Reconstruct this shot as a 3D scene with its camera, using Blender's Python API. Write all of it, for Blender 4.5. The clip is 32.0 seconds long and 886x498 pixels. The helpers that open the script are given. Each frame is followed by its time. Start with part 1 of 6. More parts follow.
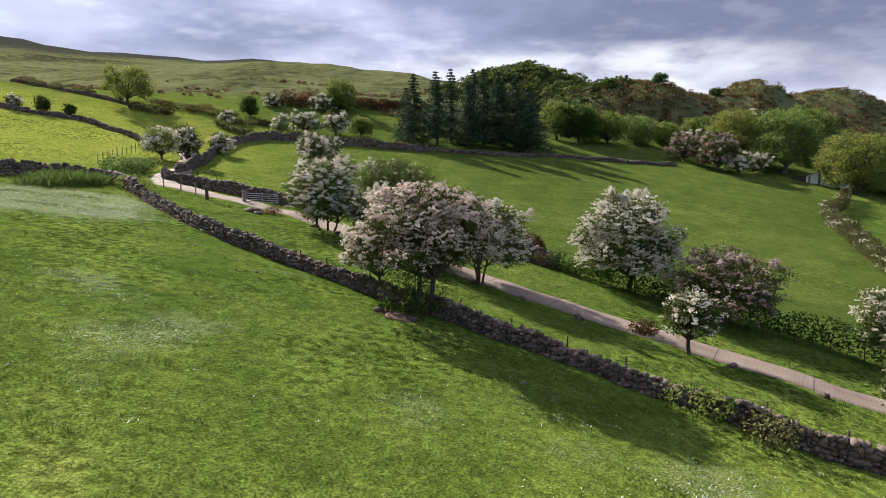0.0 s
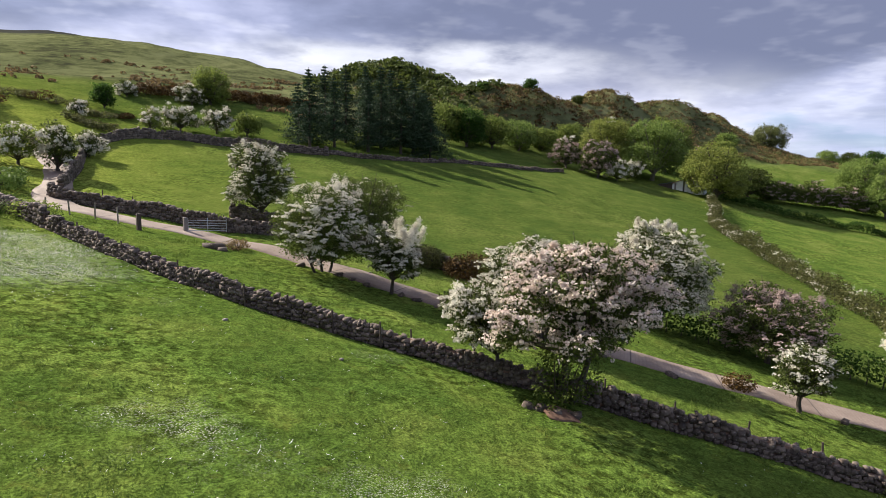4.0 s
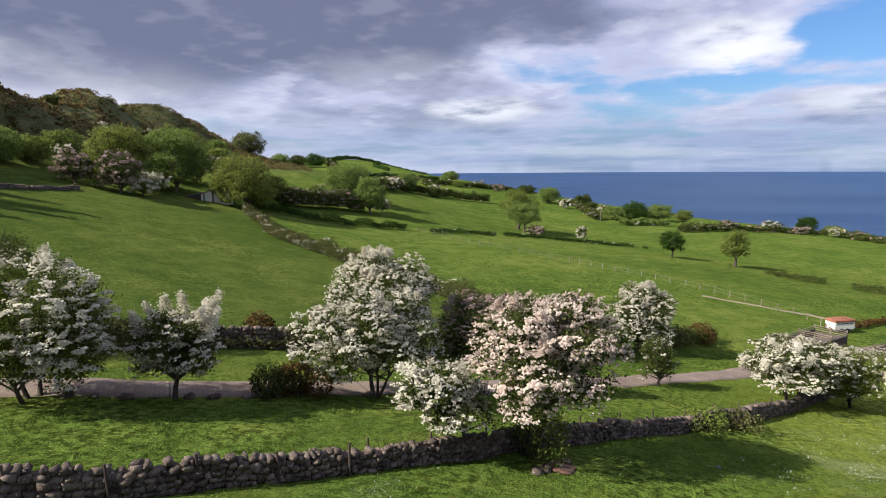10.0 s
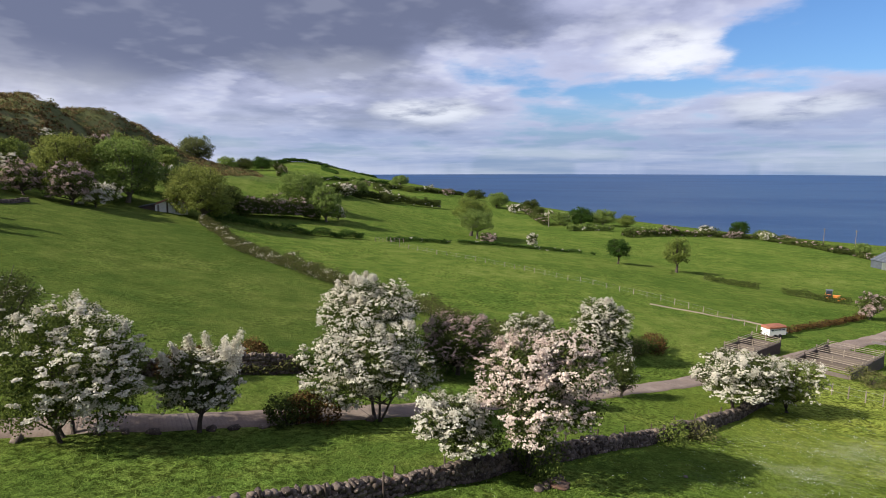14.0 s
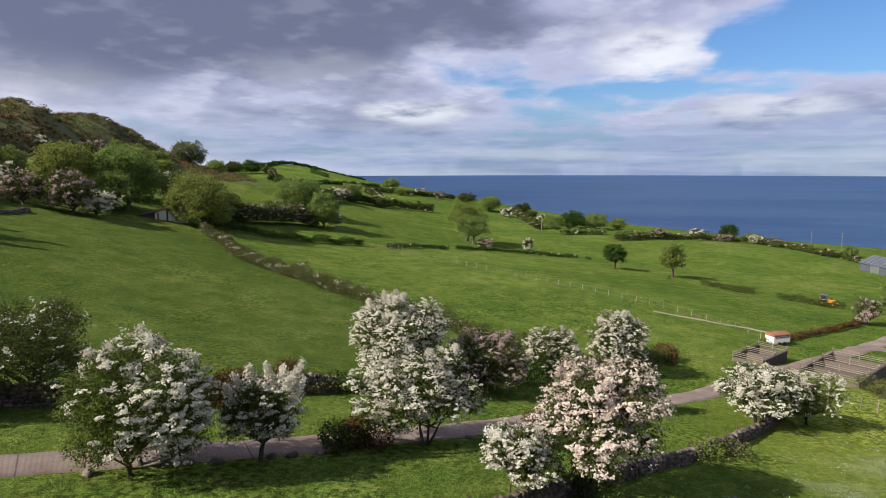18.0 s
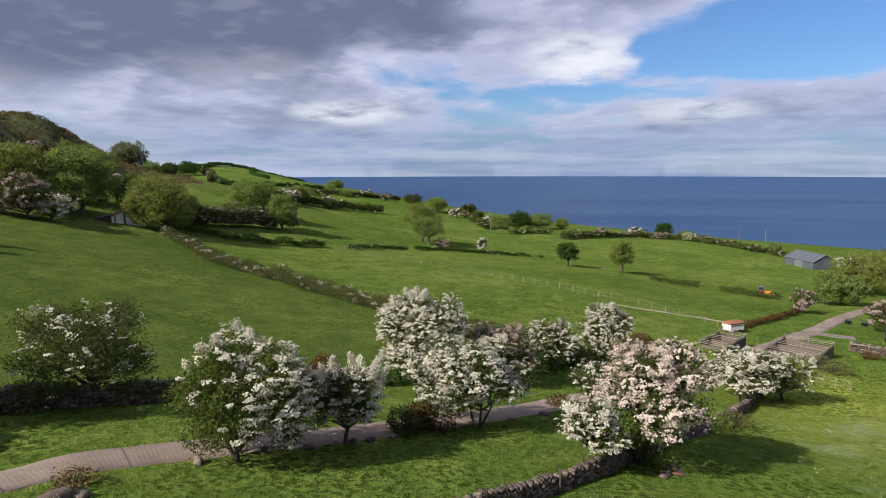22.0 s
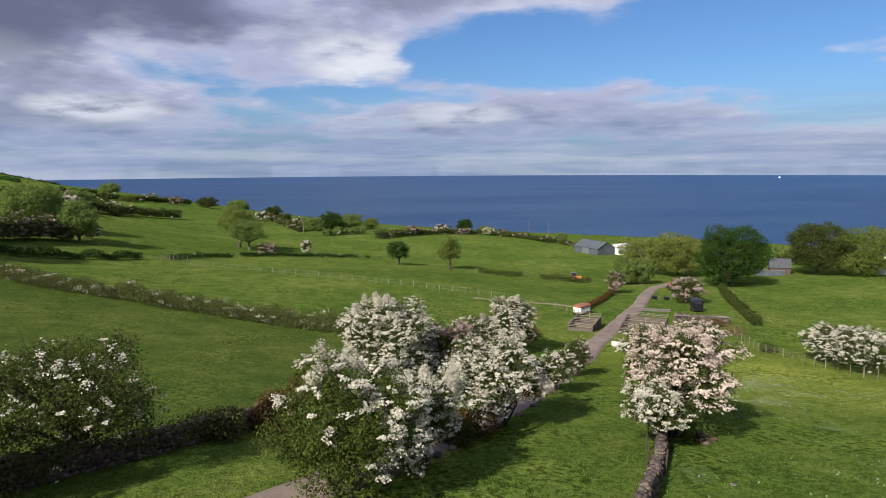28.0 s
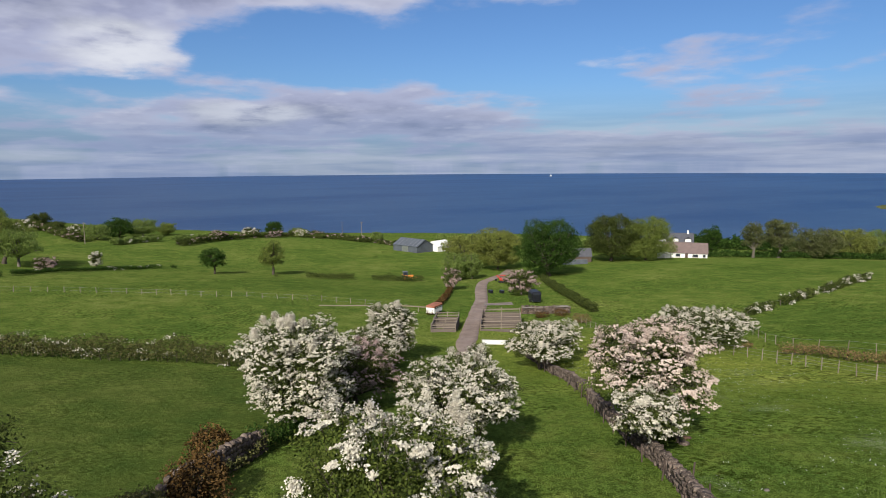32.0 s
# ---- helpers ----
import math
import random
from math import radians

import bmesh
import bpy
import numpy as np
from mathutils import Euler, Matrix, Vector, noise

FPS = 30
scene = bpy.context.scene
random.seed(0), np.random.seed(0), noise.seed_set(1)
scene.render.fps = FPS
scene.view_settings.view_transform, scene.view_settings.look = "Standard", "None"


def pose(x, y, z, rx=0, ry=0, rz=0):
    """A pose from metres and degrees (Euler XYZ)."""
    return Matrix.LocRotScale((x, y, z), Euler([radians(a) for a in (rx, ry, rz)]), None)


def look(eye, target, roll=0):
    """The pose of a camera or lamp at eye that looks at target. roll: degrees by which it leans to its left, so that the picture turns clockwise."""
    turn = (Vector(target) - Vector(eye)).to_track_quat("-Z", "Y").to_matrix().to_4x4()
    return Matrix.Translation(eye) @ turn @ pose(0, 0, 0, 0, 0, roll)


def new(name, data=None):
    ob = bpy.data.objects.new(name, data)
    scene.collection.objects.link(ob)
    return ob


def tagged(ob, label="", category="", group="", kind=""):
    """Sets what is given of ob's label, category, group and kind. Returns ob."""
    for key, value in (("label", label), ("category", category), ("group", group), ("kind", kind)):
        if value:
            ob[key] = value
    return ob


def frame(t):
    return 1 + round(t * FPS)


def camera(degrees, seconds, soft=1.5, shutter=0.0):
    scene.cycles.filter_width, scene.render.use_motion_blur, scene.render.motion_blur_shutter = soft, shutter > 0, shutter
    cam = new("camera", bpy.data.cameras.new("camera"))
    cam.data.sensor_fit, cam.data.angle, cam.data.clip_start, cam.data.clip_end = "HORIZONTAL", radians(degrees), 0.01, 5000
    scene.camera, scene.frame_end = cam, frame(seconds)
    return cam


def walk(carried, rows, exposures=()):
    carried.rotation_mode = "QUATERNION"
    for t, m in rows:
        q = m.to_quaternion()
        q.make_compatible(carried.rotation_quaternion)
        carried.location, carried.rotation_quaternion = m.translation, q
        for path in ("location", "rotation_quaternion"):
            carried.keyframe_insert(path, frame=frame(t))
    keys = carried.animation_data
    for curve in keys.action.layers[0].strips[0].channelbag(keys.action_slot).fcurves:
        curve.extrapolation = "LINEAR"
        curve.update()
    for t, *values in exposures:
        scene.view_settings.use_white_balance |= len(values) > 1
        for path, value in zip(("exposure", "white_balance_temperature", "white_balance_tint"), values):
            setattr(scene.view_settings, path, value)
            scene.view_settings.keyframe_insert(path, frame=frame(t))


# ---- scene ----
cam = camera(72.0, 32.0, soft=0.6)
PATH = [
    (0.0, -0.10, -1.70, 0.22, 82.36, 0.12, -1.55),
    (0.5, -1.13, -0.13, 0.53, 82.37, 0.15, -1.35),
    (1.0, -2.37, 1.49, 0.82, 82.41, 0.14, -1.29),
    (1.5, -3.61, 2.83, 1.08, 82.35, 0.13, -1.57),
    (2.0, -4.93, 4.09, 1.31, 82.22, 0.02, -2.49),
    (2.5, -6.44, 5.25, 1.17, 82.28, 0.05, -4.67),
    (4.5, -14.94, 9.20, 2.93, 81.69, -0.97, -23.01),
    (5.0, -16.53, 11.21, 2.94, 81.86, -0.59, -29.03),
    (5.5, -17.79, 12.89, 2.94, 82.02, -0.32, -34.33),
    (6.0, -18.99, 14.38, 2.99, 82.13, 0.07, -39.28),
    (6.5, -20.02, 15.65, 3.09, 82.13, 0.23, -43.31),
    (7.0, -20.96, 17.01, 3.19, 82.09, 0.27, -47.40),
    (7.5, -21.73, 18.20, 3.30, 82.08, 0.36, -51.18),
    (8.0, -22.38, 19.48, 3.48, 82.06, 0.37, -55.30),
    (8.5, -22.91, 20.52, 3.75, 82.04, 0.41, -58.78),
    (9.0, -23.43, 21.55, 4.08, 82.05, 0.41, -61.99),
    (9.5, -23.84, 22.39, 4.41, 82.07, 0.49, -64.34),
    (10.0, -24.24, 23.23, 4.77, 82.06, 0.50, -66.26),
    (10.5, -24.63, 23.80, 5.06, 82.10, 0.52, -67.51),
    (11.0, -25.13, 24.18, 5.36, 82.14, 0.49, -68.48),
    (11.5, -25.66, 24.33, 5.59, 82.16, 0.51, -69.22),
    (12.0, -26.29, 24.38, 5.86, 82.16, 0.51, -69.91),
    (12.5, -26.88, 24.38, 6.16, 82.14, 0.40, -70.43),
    (13.0, -27.42, 24.42, 6.52, 82.11, 0.30, -70.83),
    (13.5, -27.79, 24.53, 6.91, 82.07, 0.23, -71.09),
    (14.0, -28.01, 24.74, 7.28, 82.12, 0.12, -71.29),
    (14.5, -28.09, 24.96, 7.59, 82.13, 0.12, -71.42),
    (16.5, -28.34, 26.43, 8.31, 82.21, 0.12, -71.85),
    (17.0, -28.60, 26.93, 8.47, 82.21, 0.18, -72.01),
    (17.5, -29.02, 27.44, 8.63, 82.21, 0.18, -72.21),
    (18.0, -29.52, 28.05, 8.82, 82.21, 0.18, -72.60),
    (18.5, -30.02, 28.70, 8.93, 82.24, 0.18, -73.03),
    (19.0, -30.53, 29.35, 9.00, 82.30, 0.18, -73.40),
    (19.5, -31.01, 30.02, 9.09, 82.30, 0.18, -73.64),
    (20.0, -31.56, 30.83, 9.16, 82.30, 0.18, -73.91),
    (20.5, -32.09, 31.70, 9.18, 82.30, 0.12, -74.38),
    (21.0, -32.76, 32.61, 9.15, 82.30, 0.18, -75.38),
    (21.5, -33.37, 33.41, 9.12, 82.30, 0.12, -76.65),
    (22.0, -34.10, 34.24, 8.97, 82.30, 0.18, -78.67),
    (22.5, -34.61, 35.24, 8.86, 82.27, 0.18, -80.94),
    (23.0, -35.05, 36.34, 8.70, 82.33, 0.24, -83.46),
    (23.5, -35.36, 37.34, 8.63, 82.33, 0.30, -85.32),
    (24.0, -35.64, 38.50, 8.59, 82.36, 0.42, -87.08),
    (24.5, -35.63, 39.79, 8.70, 82.35, 0.48, -88.50),
    (25.0, -35.61, 41.10, 8.90, 82.33, 0.42, -90.00),
    (25.5, -35.41, 42.40, 9.01, 82.33, 0.42, -91.47),
    (27.5, -33.89, 47.67, 9.09, 82.24, 0.36, -97.27),
    (28.0, -33.35, 49.09, 9.00, 82.24, 0.36, -98.94),
    (28.5, -32.51, 50.25, 8.98, 82.21, 0.30, -100.83),
    (29.0, -31.60, 51.14, 8.94, 82.21, 0.30, -103.17),
    (29.5, -30.59, 52.00, 8.92, 82.15, 0.30, -105.65),
    (30.0, -29.55, 52.72, 8.81, 82.16, 0.36, -108.34),
    (30.5, -28.33, 53.49, 8.68, 82.13, 0.30, -110.79),
    (31.0, -27.15, 54.38, 8.55, 82.10, 0.24, -113.40),
    (31.5, -26.19, 55.10, 8.57, 82.10, 0.30, -115.61),
    (32.0, -25.01, 55.97, 8.63, 82.10, 0.42, -117.86),
]
walk(cam, [(t, pose(x, y, z, rx, ry, rz)) for t, x, y, z, rx, ry, rz in PATH],
     [(0.0, 0.46, 6350, 10), (6.0, 0.46, 6350, 10), (9.0, 0.24, 6300, 10), (13.0, 0.09, 6300, 10), (19.0, 0.0, 6300, 10), (23.0, -0.04, 6250, 10), (28.0, -0.16, 6250, 10), (32.0, -0.28, 6250, 10)])

# ---------------------------------------------------------------- light
SUN_AZ, SUN_EL = radians(-43.0), radians(36.0)
SEA_LEVEL = -70.0


class Nodes:
    """Short calls for building a node tree."""

    def __init__(self, tree):
        self.tree = tree
        tree.nodes.clear()

    def add(self, kind, ins=None, **props):
        n = self.tree.nodes.new(kind)
        if "operation" in props:
            n.operation = props["operation"]
        if "data_type" in props:
            n.data_type, n.blend_type = props["data_type"], props["blend_type"]
        if "interpolation_type" in props:
            n.interpolation_type = props["interpolation_type"]
        if "attribute_name" in props:
            n.attribute_name = props["attribute_name"]
        if "sky_type" in props:
            n.sky_type, n.sun_disc, n.altitude = props["sky_type"], False, 100.0
            n.sun_elevation, n.sun_rotation = SUN_EL, SUN_AZ
        for key, value in (ins or {}).items():
            self.put(n.inputs[key], value)
        return n

    def put(self, socket, value):
        if isinstance(value, bpy.types.NodeSocket):
            self.tree.links.new(value, socket)
        elif isinstance(value, bpy.types.Node):
            self.tree.links.new(value.outputs[0], socket)
        else:
            socket.default_value = value

    def math(self, op, a, b=0.0, c=0.0):
        return self.add("ShaderNodeMath", {0: a, 1: b, 2: c}, operation=op).outputs[0]

    def ramp(self, fac, stops, ease="LINEAR"):
        n = self.add("ShaderNodeValToRGB", {"Fac": fac})
        n.color_ramp.interpolation = ease
        el = n.color_ramp.elements
        while len(el) < len(stops):
            el.new(0.5)
        for e, (p, c) in zip(el, stops):
            e.position = p
            e.color = (c, c, c, 1) if isinstance(c, (int, float)) else (*c, 1)
        return n.outputs[0]

    def mix(self, fac, a, b, mode="MIX"):
        n = self.add("ShaderNodeMix", data_type="RGBA", blend_type=mode)
        self.put(n.inputs[0], fac)
        for s, v in ((n.inputs[6], a), (n.inputs[7], b)):
            self.put(s, (*v, 1) if isinstance(v, tuple) else v)
        return n.outputs[2]

    def noise(self, vec, scale, detail=4.0, rough=0.55, warp=0.0):
        return self.add("ShaderNodeTexNoise", {"Vector": vec, "Scale": scale, "Detail": detail, "Roughness": rough, "Distortion": warp}).outputs[0]

    def range(self, v, a, b, c=0.0, d=1.0):
        return self.add("ShaderNodeMapRange", {0: v, 1: a, 2: b, 3: c, 4: d}, interpolation_type="SMOOTHSTEP").outputs[0]


def make_world():
    w = bpy.data.worlds.new("sky")
    scene.world = w
    w.use_nodes = True
    n = Nodes(w.node_tree)
    sky = n.add("ShaderNodeTexSky", sky_type="NISHITA")
    air = n.mix(1.0, sky.outputs[0], (0.062, 0.088, 0.125), "MULTIPLY")
    co = n.add("ShaderNodeTexCoord").outputs["Generated"]
    sep = n.add("ShaderNodeSeparateXYZ", {0: co})
    x, y, z = sep.outputs
    up = n.math("MAXIMUM", z, 0.0)
    # flat cloud layer seen in perspective
    den = n.math("ADD", up, 0.15)
    px, py = n.math("DIVIDE", x, den), n.math("DIVIDE", y, den)
    p = n.add("ShaderNodeCombineXYZ", {0: px, 1: py, 2: 4.3}).outputs[0]
    toward = n.add("ShaderNodeVectorMath", {0: p, 1: (-0.05, 0.065, 0.03)}, operation="ADD").outputs[0]
    big = n.noise(p, 0.42, 3.0, 0.5)
    puff = n.math("ADD", n.math("MULTIPLY", n.noise(p, 0.92, 8.0, 0.54), 0.5), n.math("MULTIPLY", n.noise(p, 2.3, 8.0, 0.52), 0.5))
    soft, soft2 = n.noise(p, 2.0, 4.0, 0.5), n.noise(toward, 2.0, 4.0, 0.5)
    # heavier cloud inland to the north, broken over the sea
    east = n.math("ADD", n.math("MULTIPLY", n.math("MULTIPLY", x, y), 0.26), n.math("MULTIPLY", n.math("MAXIMUM", y, 0.0), 0.10))
    side = n.math("ADD", n.math("MULTIPLY", east, n.range(up, 0.09, 0.20, 0.15, 1.0)), n.range(y, 0.0, 0.6, -0.03, 0.035))
    high = n.range(up, 0.16, 0.40, 0.012, 0.095)
    cover = n.math("ADD", n.math("ADD", n.math("ADD", n.math("MULTIPLY", big, 0.62), n.math("MULTIPLY", puff, 0.62)), side), high)
    # banks, gaps and heaped clouds by compass bearing and height in degrees: bearing, height, half width, half height, cloud, sunlit
    az, el = n.math("MULTIPLY", n.math("ARCTAN2", x, y), 57.3), n.math("MULTIPLY", n.math("ARCSINE", z), 57.3)
    ragged = n.math("MULTIPLY", n.math("SUBTRACT", n.noise(p, 2.6, 6.0, 0.6), 0.5), 1.9)
    white = 0.0
    for baz, bel, wa, we, cloud, sunlit in ((91, 9.4, 4.8, 1.9, 0.13, 1.0), (70, 4.8, 4.5, 1.1, 0.09, 1.0), (100.5, 4.6, 5.0, 1.0, 0.08, 0.8), (50, 14, 26, 5.0, 0.13, 0.0), (132, 9.2, 4.0, 1.1, 0.07, 0.6), (141, 9.2, 7.0, 1.3, 0.09, 0.0),
                                             (116, 8.5, 11, 3.0, -0.06, 0.0), (105, 9.8, 4.0, 1.8, -0.05, 0.0), (118, 16.5, 30, 3.2, 0.12, 0.25), (62, 8.0, 9.0, 2.0, 0.06, 0.2), (86, 14.5, 15, 3.4, 0.10, 0.0), (14, 8.5, 16, 1.8, 0.05, 0.7)):
        q = n.math("ADD", n.math("POWER", n.math("ABSOLUTE", n.math("DIVIDE", n.math("SUBTRACT", az, float(baz)), float(wa))), 2.0), n.math("POWER", n.math("ABSOLUTE", n.math("DIVIDE", n.math("SUBTRACT", el, float(bel)), float(we))), 2.0))
        blob = n.range(n.math("ADD", q, ragged), 0.1, 1.9, 1.0, 0.0)
        cover = n.math("ADD", cover, n.math("MULTIPLY", blob, cloud))
        if sunlit:
            white = n.math("ADD", white, n.math("MULTIPLY", blob, sunlit))
    dens = n.range(cover, 0.520, 0.620)
    core = n.ramp(n.range(cover, 0.55, 0.87), [(0.0, (0.58, 0.60, 0.78)), (0.28, (0.46, 0.475, 0.64)), (0.60, (0.285, 0.305, 0.44)), (1.0, (0.165, 0.18, 0.27))])
    lit = n.range(n.math("SUBTRACT", soft, soft2), 0.0, 0.11)
    body = n.mix(n.math("MULTIPLY", lit, n.range(cover, 0.60, 0.84, 0.36, 0.10)), core, (0.86, 0.86, 0.95))
    crisp = n.range(n.noise(toward, 2.3, 6.0, 0.55), 0.30, 0.58)
    body = n.mix(n.math("MULTIPLY", n.math("MINIMUM", white, 1.0), n.math("MULTIPLY", crisp, 0.95)), body, (0.96, 0.96, 1.0))
    cloudy = n.mix(n.math("MULTIPLY", dens, 0.95), air, body)
    # pale haze bank over the horizon
    haze = n.range(n.math("SUBTRACT", up, n.math("MULTIPLY", n.range(y, 0.5, 0.95), 0.075)), 0.0, 0.13, 1.0, 0.0)
    streak = n.noise(n.add("ShaderNodeCombineXYZ", {0: n.math("MULTIPLY", x, 2.0), 1: n.math("MULTIPLY", y, 2.0), 2: n.math("MULTIPLY", z, 30.0)}).outputs[0], 1.3, 5.0, 0.55)
    bank = n.mix(n.range(streak, 0.38, 0.66), (0.27, 0.36, 0.56), (0.52, 0.58, 0.72))
    # sunlit cumulus low over the hills in the north
    heap = n.noise(n.add("ShaderNodeCombineXYZ", {0: n.math("MULTIPLY", x, 4.0), 1: n.math("MULTIPLY", y, 4.0), 2: n.math("MULTIPLY", z, 9.0)}).outputs[0], 1.5, 7.0, 0.5)
    bank = n.mix(n.range(y, 0.45, 0.85), bank, n.ramp(heap, [(0.36, (0.46, 0.47, 0.60)), (0.52, (0.72, 0.72, 0.82)), (0.62, (0.96, 0.95, 0.98))]))
    cloudy = n.mix(n.math("MULTIPLY", haze, 0.78), cloudy, bank)
    bg = n.add("ShaderNodeBackground", {"Color": cloudy, "Strength": 1.0})
    n.add("ShaderNodeOutputWorld", {0: bg.outputs[0]})


make_world()
sun = new("sun", bpy.data.lights.new("sun", "SUN"))
sun.data.energy, sun.data.angle, sun.data.color = 7.9, radians(0.55), (1.0, 0.92, 0.80)
sun.matrix_world = look((0, 0, 120), (-math.sin(SUN_AZ) * math.cos(SUN_EL) * 100, -math.cos(SUN_AZ) * math.cos(SUN_EL) * 100, 120 - math.sin(SUN_EL) * 100))

# ---------------------------------------------------------------- materials


def material(name):
    m = bpy.data.materials.new(name)
    m.use_nodes = True
    return m, Nodes(m.node_tree)


def finish(n, col, rough=0.8, bump=None, dist=0.02, strength=0.6, sheer=0.0, metal=0.0, spec=0.3):
    b = n.add("ShaderNodeBsdfPrincipled", {"Base Color": col, "Roughness": rough, "Metallic": metal, "Specular IOR Level": spec})
    if bump is not None:
        k = n.add("ShaderNodeBump", {"Height": bump, "Distance": dist, "Strength": strength})
        n.put(b.inputs["Normal"], k.outputs[0])
    out = b.outputs[0]
    if sheer:
        t = n.add("ShaderNodeBsdfTranslucent", {"Color": col})
        mixer = n.add("ShaderNodeMixShader", {0: sheer, 1: out, 2: t.outputs[0]})
        out = mixer.outputs[0]
    n.add("ShaderNodeOutputMaterial", {0: out})


def place(n):
    return n.add("ShaderNodeNewGeometry").outputs["Position"]


def leaf_material(name, dark, light, sheer=0.52, rough=0.7):
    m, n = material(name)
    g = n.add("ShaderNodeNewGeometry")
    v = n.math("ADD", n.math("MULTIPLY", g.outputs["Random Per Island"], 0.6), n.math("MULTIPLY", n.noise(g.outputs["Position"], 0.9, 2.0), 0.5))
    finish(n, n.ramp(v, [(0.2, dark), (0.85, light)]), rough, sheer=sheer, spec=0.10)
    return m


def rough_material(name, a, b, c, scale=6.0, rough=0.85, bump=0.02, spots=None):
    """Three tones in two sizes of patch, with fine relief."""
    m, n = material(name)
    p = place(n)
    big, fine = n.noise(p, scale * 0.2, 4.0), n.noise(p, scale, 6.0, 0.65)
    r = n.add("ShaderNodeObjectInfo").outputs["Random"]
    isl = n.add("ShaderNodeNewGeometry").outputs["Random Per Island"]
    col = n.ramp(n.math("ADD", n.math("MULTIPLY", fine, 0.6), n.math("MULTIPLY", big, 0.4)), [(0.3, a), (0.5, b), (0.68, c)])
    col = n.mix(0.55, col, n.ramp(n.math("FRACT", n.math("ADD", r, isl)), [(0.0, a), (0.5, b), (1.0, c)]))
    if spots:
        s = n.range(n.noise(p, scale * 1.7, 3.0), 0.60, 0.68)
        col = n.mix(s, col, spots)
    finish(n, col, rough, fine, bump)
    return m


def plain_material(name, col, rough=0.5, metal=0.0, vary=0.25, scale=2.0):
    m, n = material(name)
    p = place(n)
    v = n.math("ADD", n.math("MULTIPLY", n.noise(p, scale, 6.0, 0.65), 0.7), n.math("MULTIPLY", n.noise(p, scale * 9, 3.0), 0.3))
    lo, hi = tuple(c * (1 - vary) for c in col), tuple(min(1.0, c * (1 + vary * 0.6)) for c in col)
    finish(n, n.ramp(v, [(0.35, lo), (0.62, hi)]), rough, v, 0.01, 0.3, metal=metal)
    return m


def grass_material():
    """Pasture, rough moor and flower patches, told apart by the land cover painted on the ground; its alpha paints in
    sunlit patches.
    """
    m, n = material("pasture")
    p = place(n)
    cover = n.add("ShaderNodeAttribute", attribute_name="cover")
    sep = n.add("ShaderNodeSeparateColor", {0: cover.outputs["Color"]})
    moor, flowers, lush = sep.outputs
    wide, mid = n.noise(p, 0.035, 4.0), n.noise(p, 0.30, 5.0, 0.62)
    tuft, fine = n.noise(p, 2.3, 5.0, 0.66), n.noise(p, 11.0, 5.0, 0.72)
    hue = n.math("ADD", n.math("MULTIPLY", wide, 0.45), n.math("MULTIPLY", mid, 0.55))
    meadow = n.ramp(hue, [(0.36, (0.066, 0.116, 0.020)), (0.48, (0.100, 0.154, 0.027)), (0.56, (0.134, 0.180, 0.035)), (0.66, (0.186, 0.218, 0.054))])
    deep = n.ramp(hue, [(0.36, (0.054, 0.090, 0.019)), (0.50, (0.081, 0.114, 0.024)), (0.64, (0.116, 0.145, 0.034))])
    sunlit_grass = n.ramp(hue, [(0.36, (0.205, 0.250, 0.036)), (0.64, (0.320, 0.345, 0.062))])
    col = n.mix(lush, meadow, deep)
    # sunlight put into the colour: brighter yellow-green where the cover's alpha is low
    col = n.mix(n.math("MULTIPLY", n.math("SUBTRACT", 1.0, cover.outputs["Alpha"]), 0.8), col, sunlit_grass)
    # shadows among the tufts, painted as dark and light mottling in the colour
    shade = n.math("MULTIPLY", n.math("ADD", n.math("MULTIPLY", n.math("SUBTRACT", n.range(tuft, 0.38, 0.60, 0.34, 1.42), 1.0), n.range(n.noise(p, 0.085, 3.0, 0.6), 0.44, 0.60, 0.40, 1.0)), 1.0), n.range(fine, 0.36, 0.64, 0.50, 1.45))
    shade = n.math("ADD", n.math("MULTIPLY", shade, n.math("SUBTRACT", 1.0, n.math("MULTIPLY", lush, 0.55))), n.math("MULTIPLY", lush, 0.50))
    shade = n.add("ShaderNodeCombineColor", {0: shade, 1: shade, 2: shade}).outputs[0]
    col = n.mix(1.0, col, shade, "MULTIPLY")
    # yellowed thatch between the tufts
    col = n.mix(n.math("MULTIPLY", n.range(n.noise(p, 1.1, 6.0, 0.7), 0.56, 0.70, 0.0, 0.35), n.math("SUBTRACT", 1.0, n.math("MULTIPLY", lush, 0.8))), col, (0.150, 0.140, 0.030))
    heath = n.math("ADD", n.math("MULTIPLY", n.noise(p, 0.012, 5.0, 0.62), 0.55), n.math("MULTIPLY", n.noise(p, 0.13, 6.0, 0.68), 0.45))
    rough_land = n.ramp(heath, [(0.40, (0.045, 0.048, 0.026)), (0.465, (0.082, 0.090, 0.038)), (0.52, (0.120, 0.130, 0.056)), (0.64, (0.165, 0.165, 0.080))])
    # heather takes over towards the hill tops
    top = n.math("ADD", n.add("ShaderNodeSeparateXYZ", {0: p}).outputs[2], n.math("MULTIPLY", n.noise(p, 0.006, 5.0, 0.6), 90.0))
    rough_land = n.mix(n.range(top, 178.0, 204.0, 0.0, 0.88), rough_land, (0.036, 0.036, 0.036))
    col = n.mix(moor, col, rough_land)
    # white clover and daisies in drifts
    drift = n.range(n.math("ADD", n.math("MULTIPLY", n.noise(p, 0.22, 5.0, 0.65), 0.8), n.math("MULTIPLY", flowers, 0.50)), 0.58, 0.92)
    dot = n.add("ShaderNodeTexVoronoi", {"Vector": p, "Scale": 15.0}).outputs["Distance"]
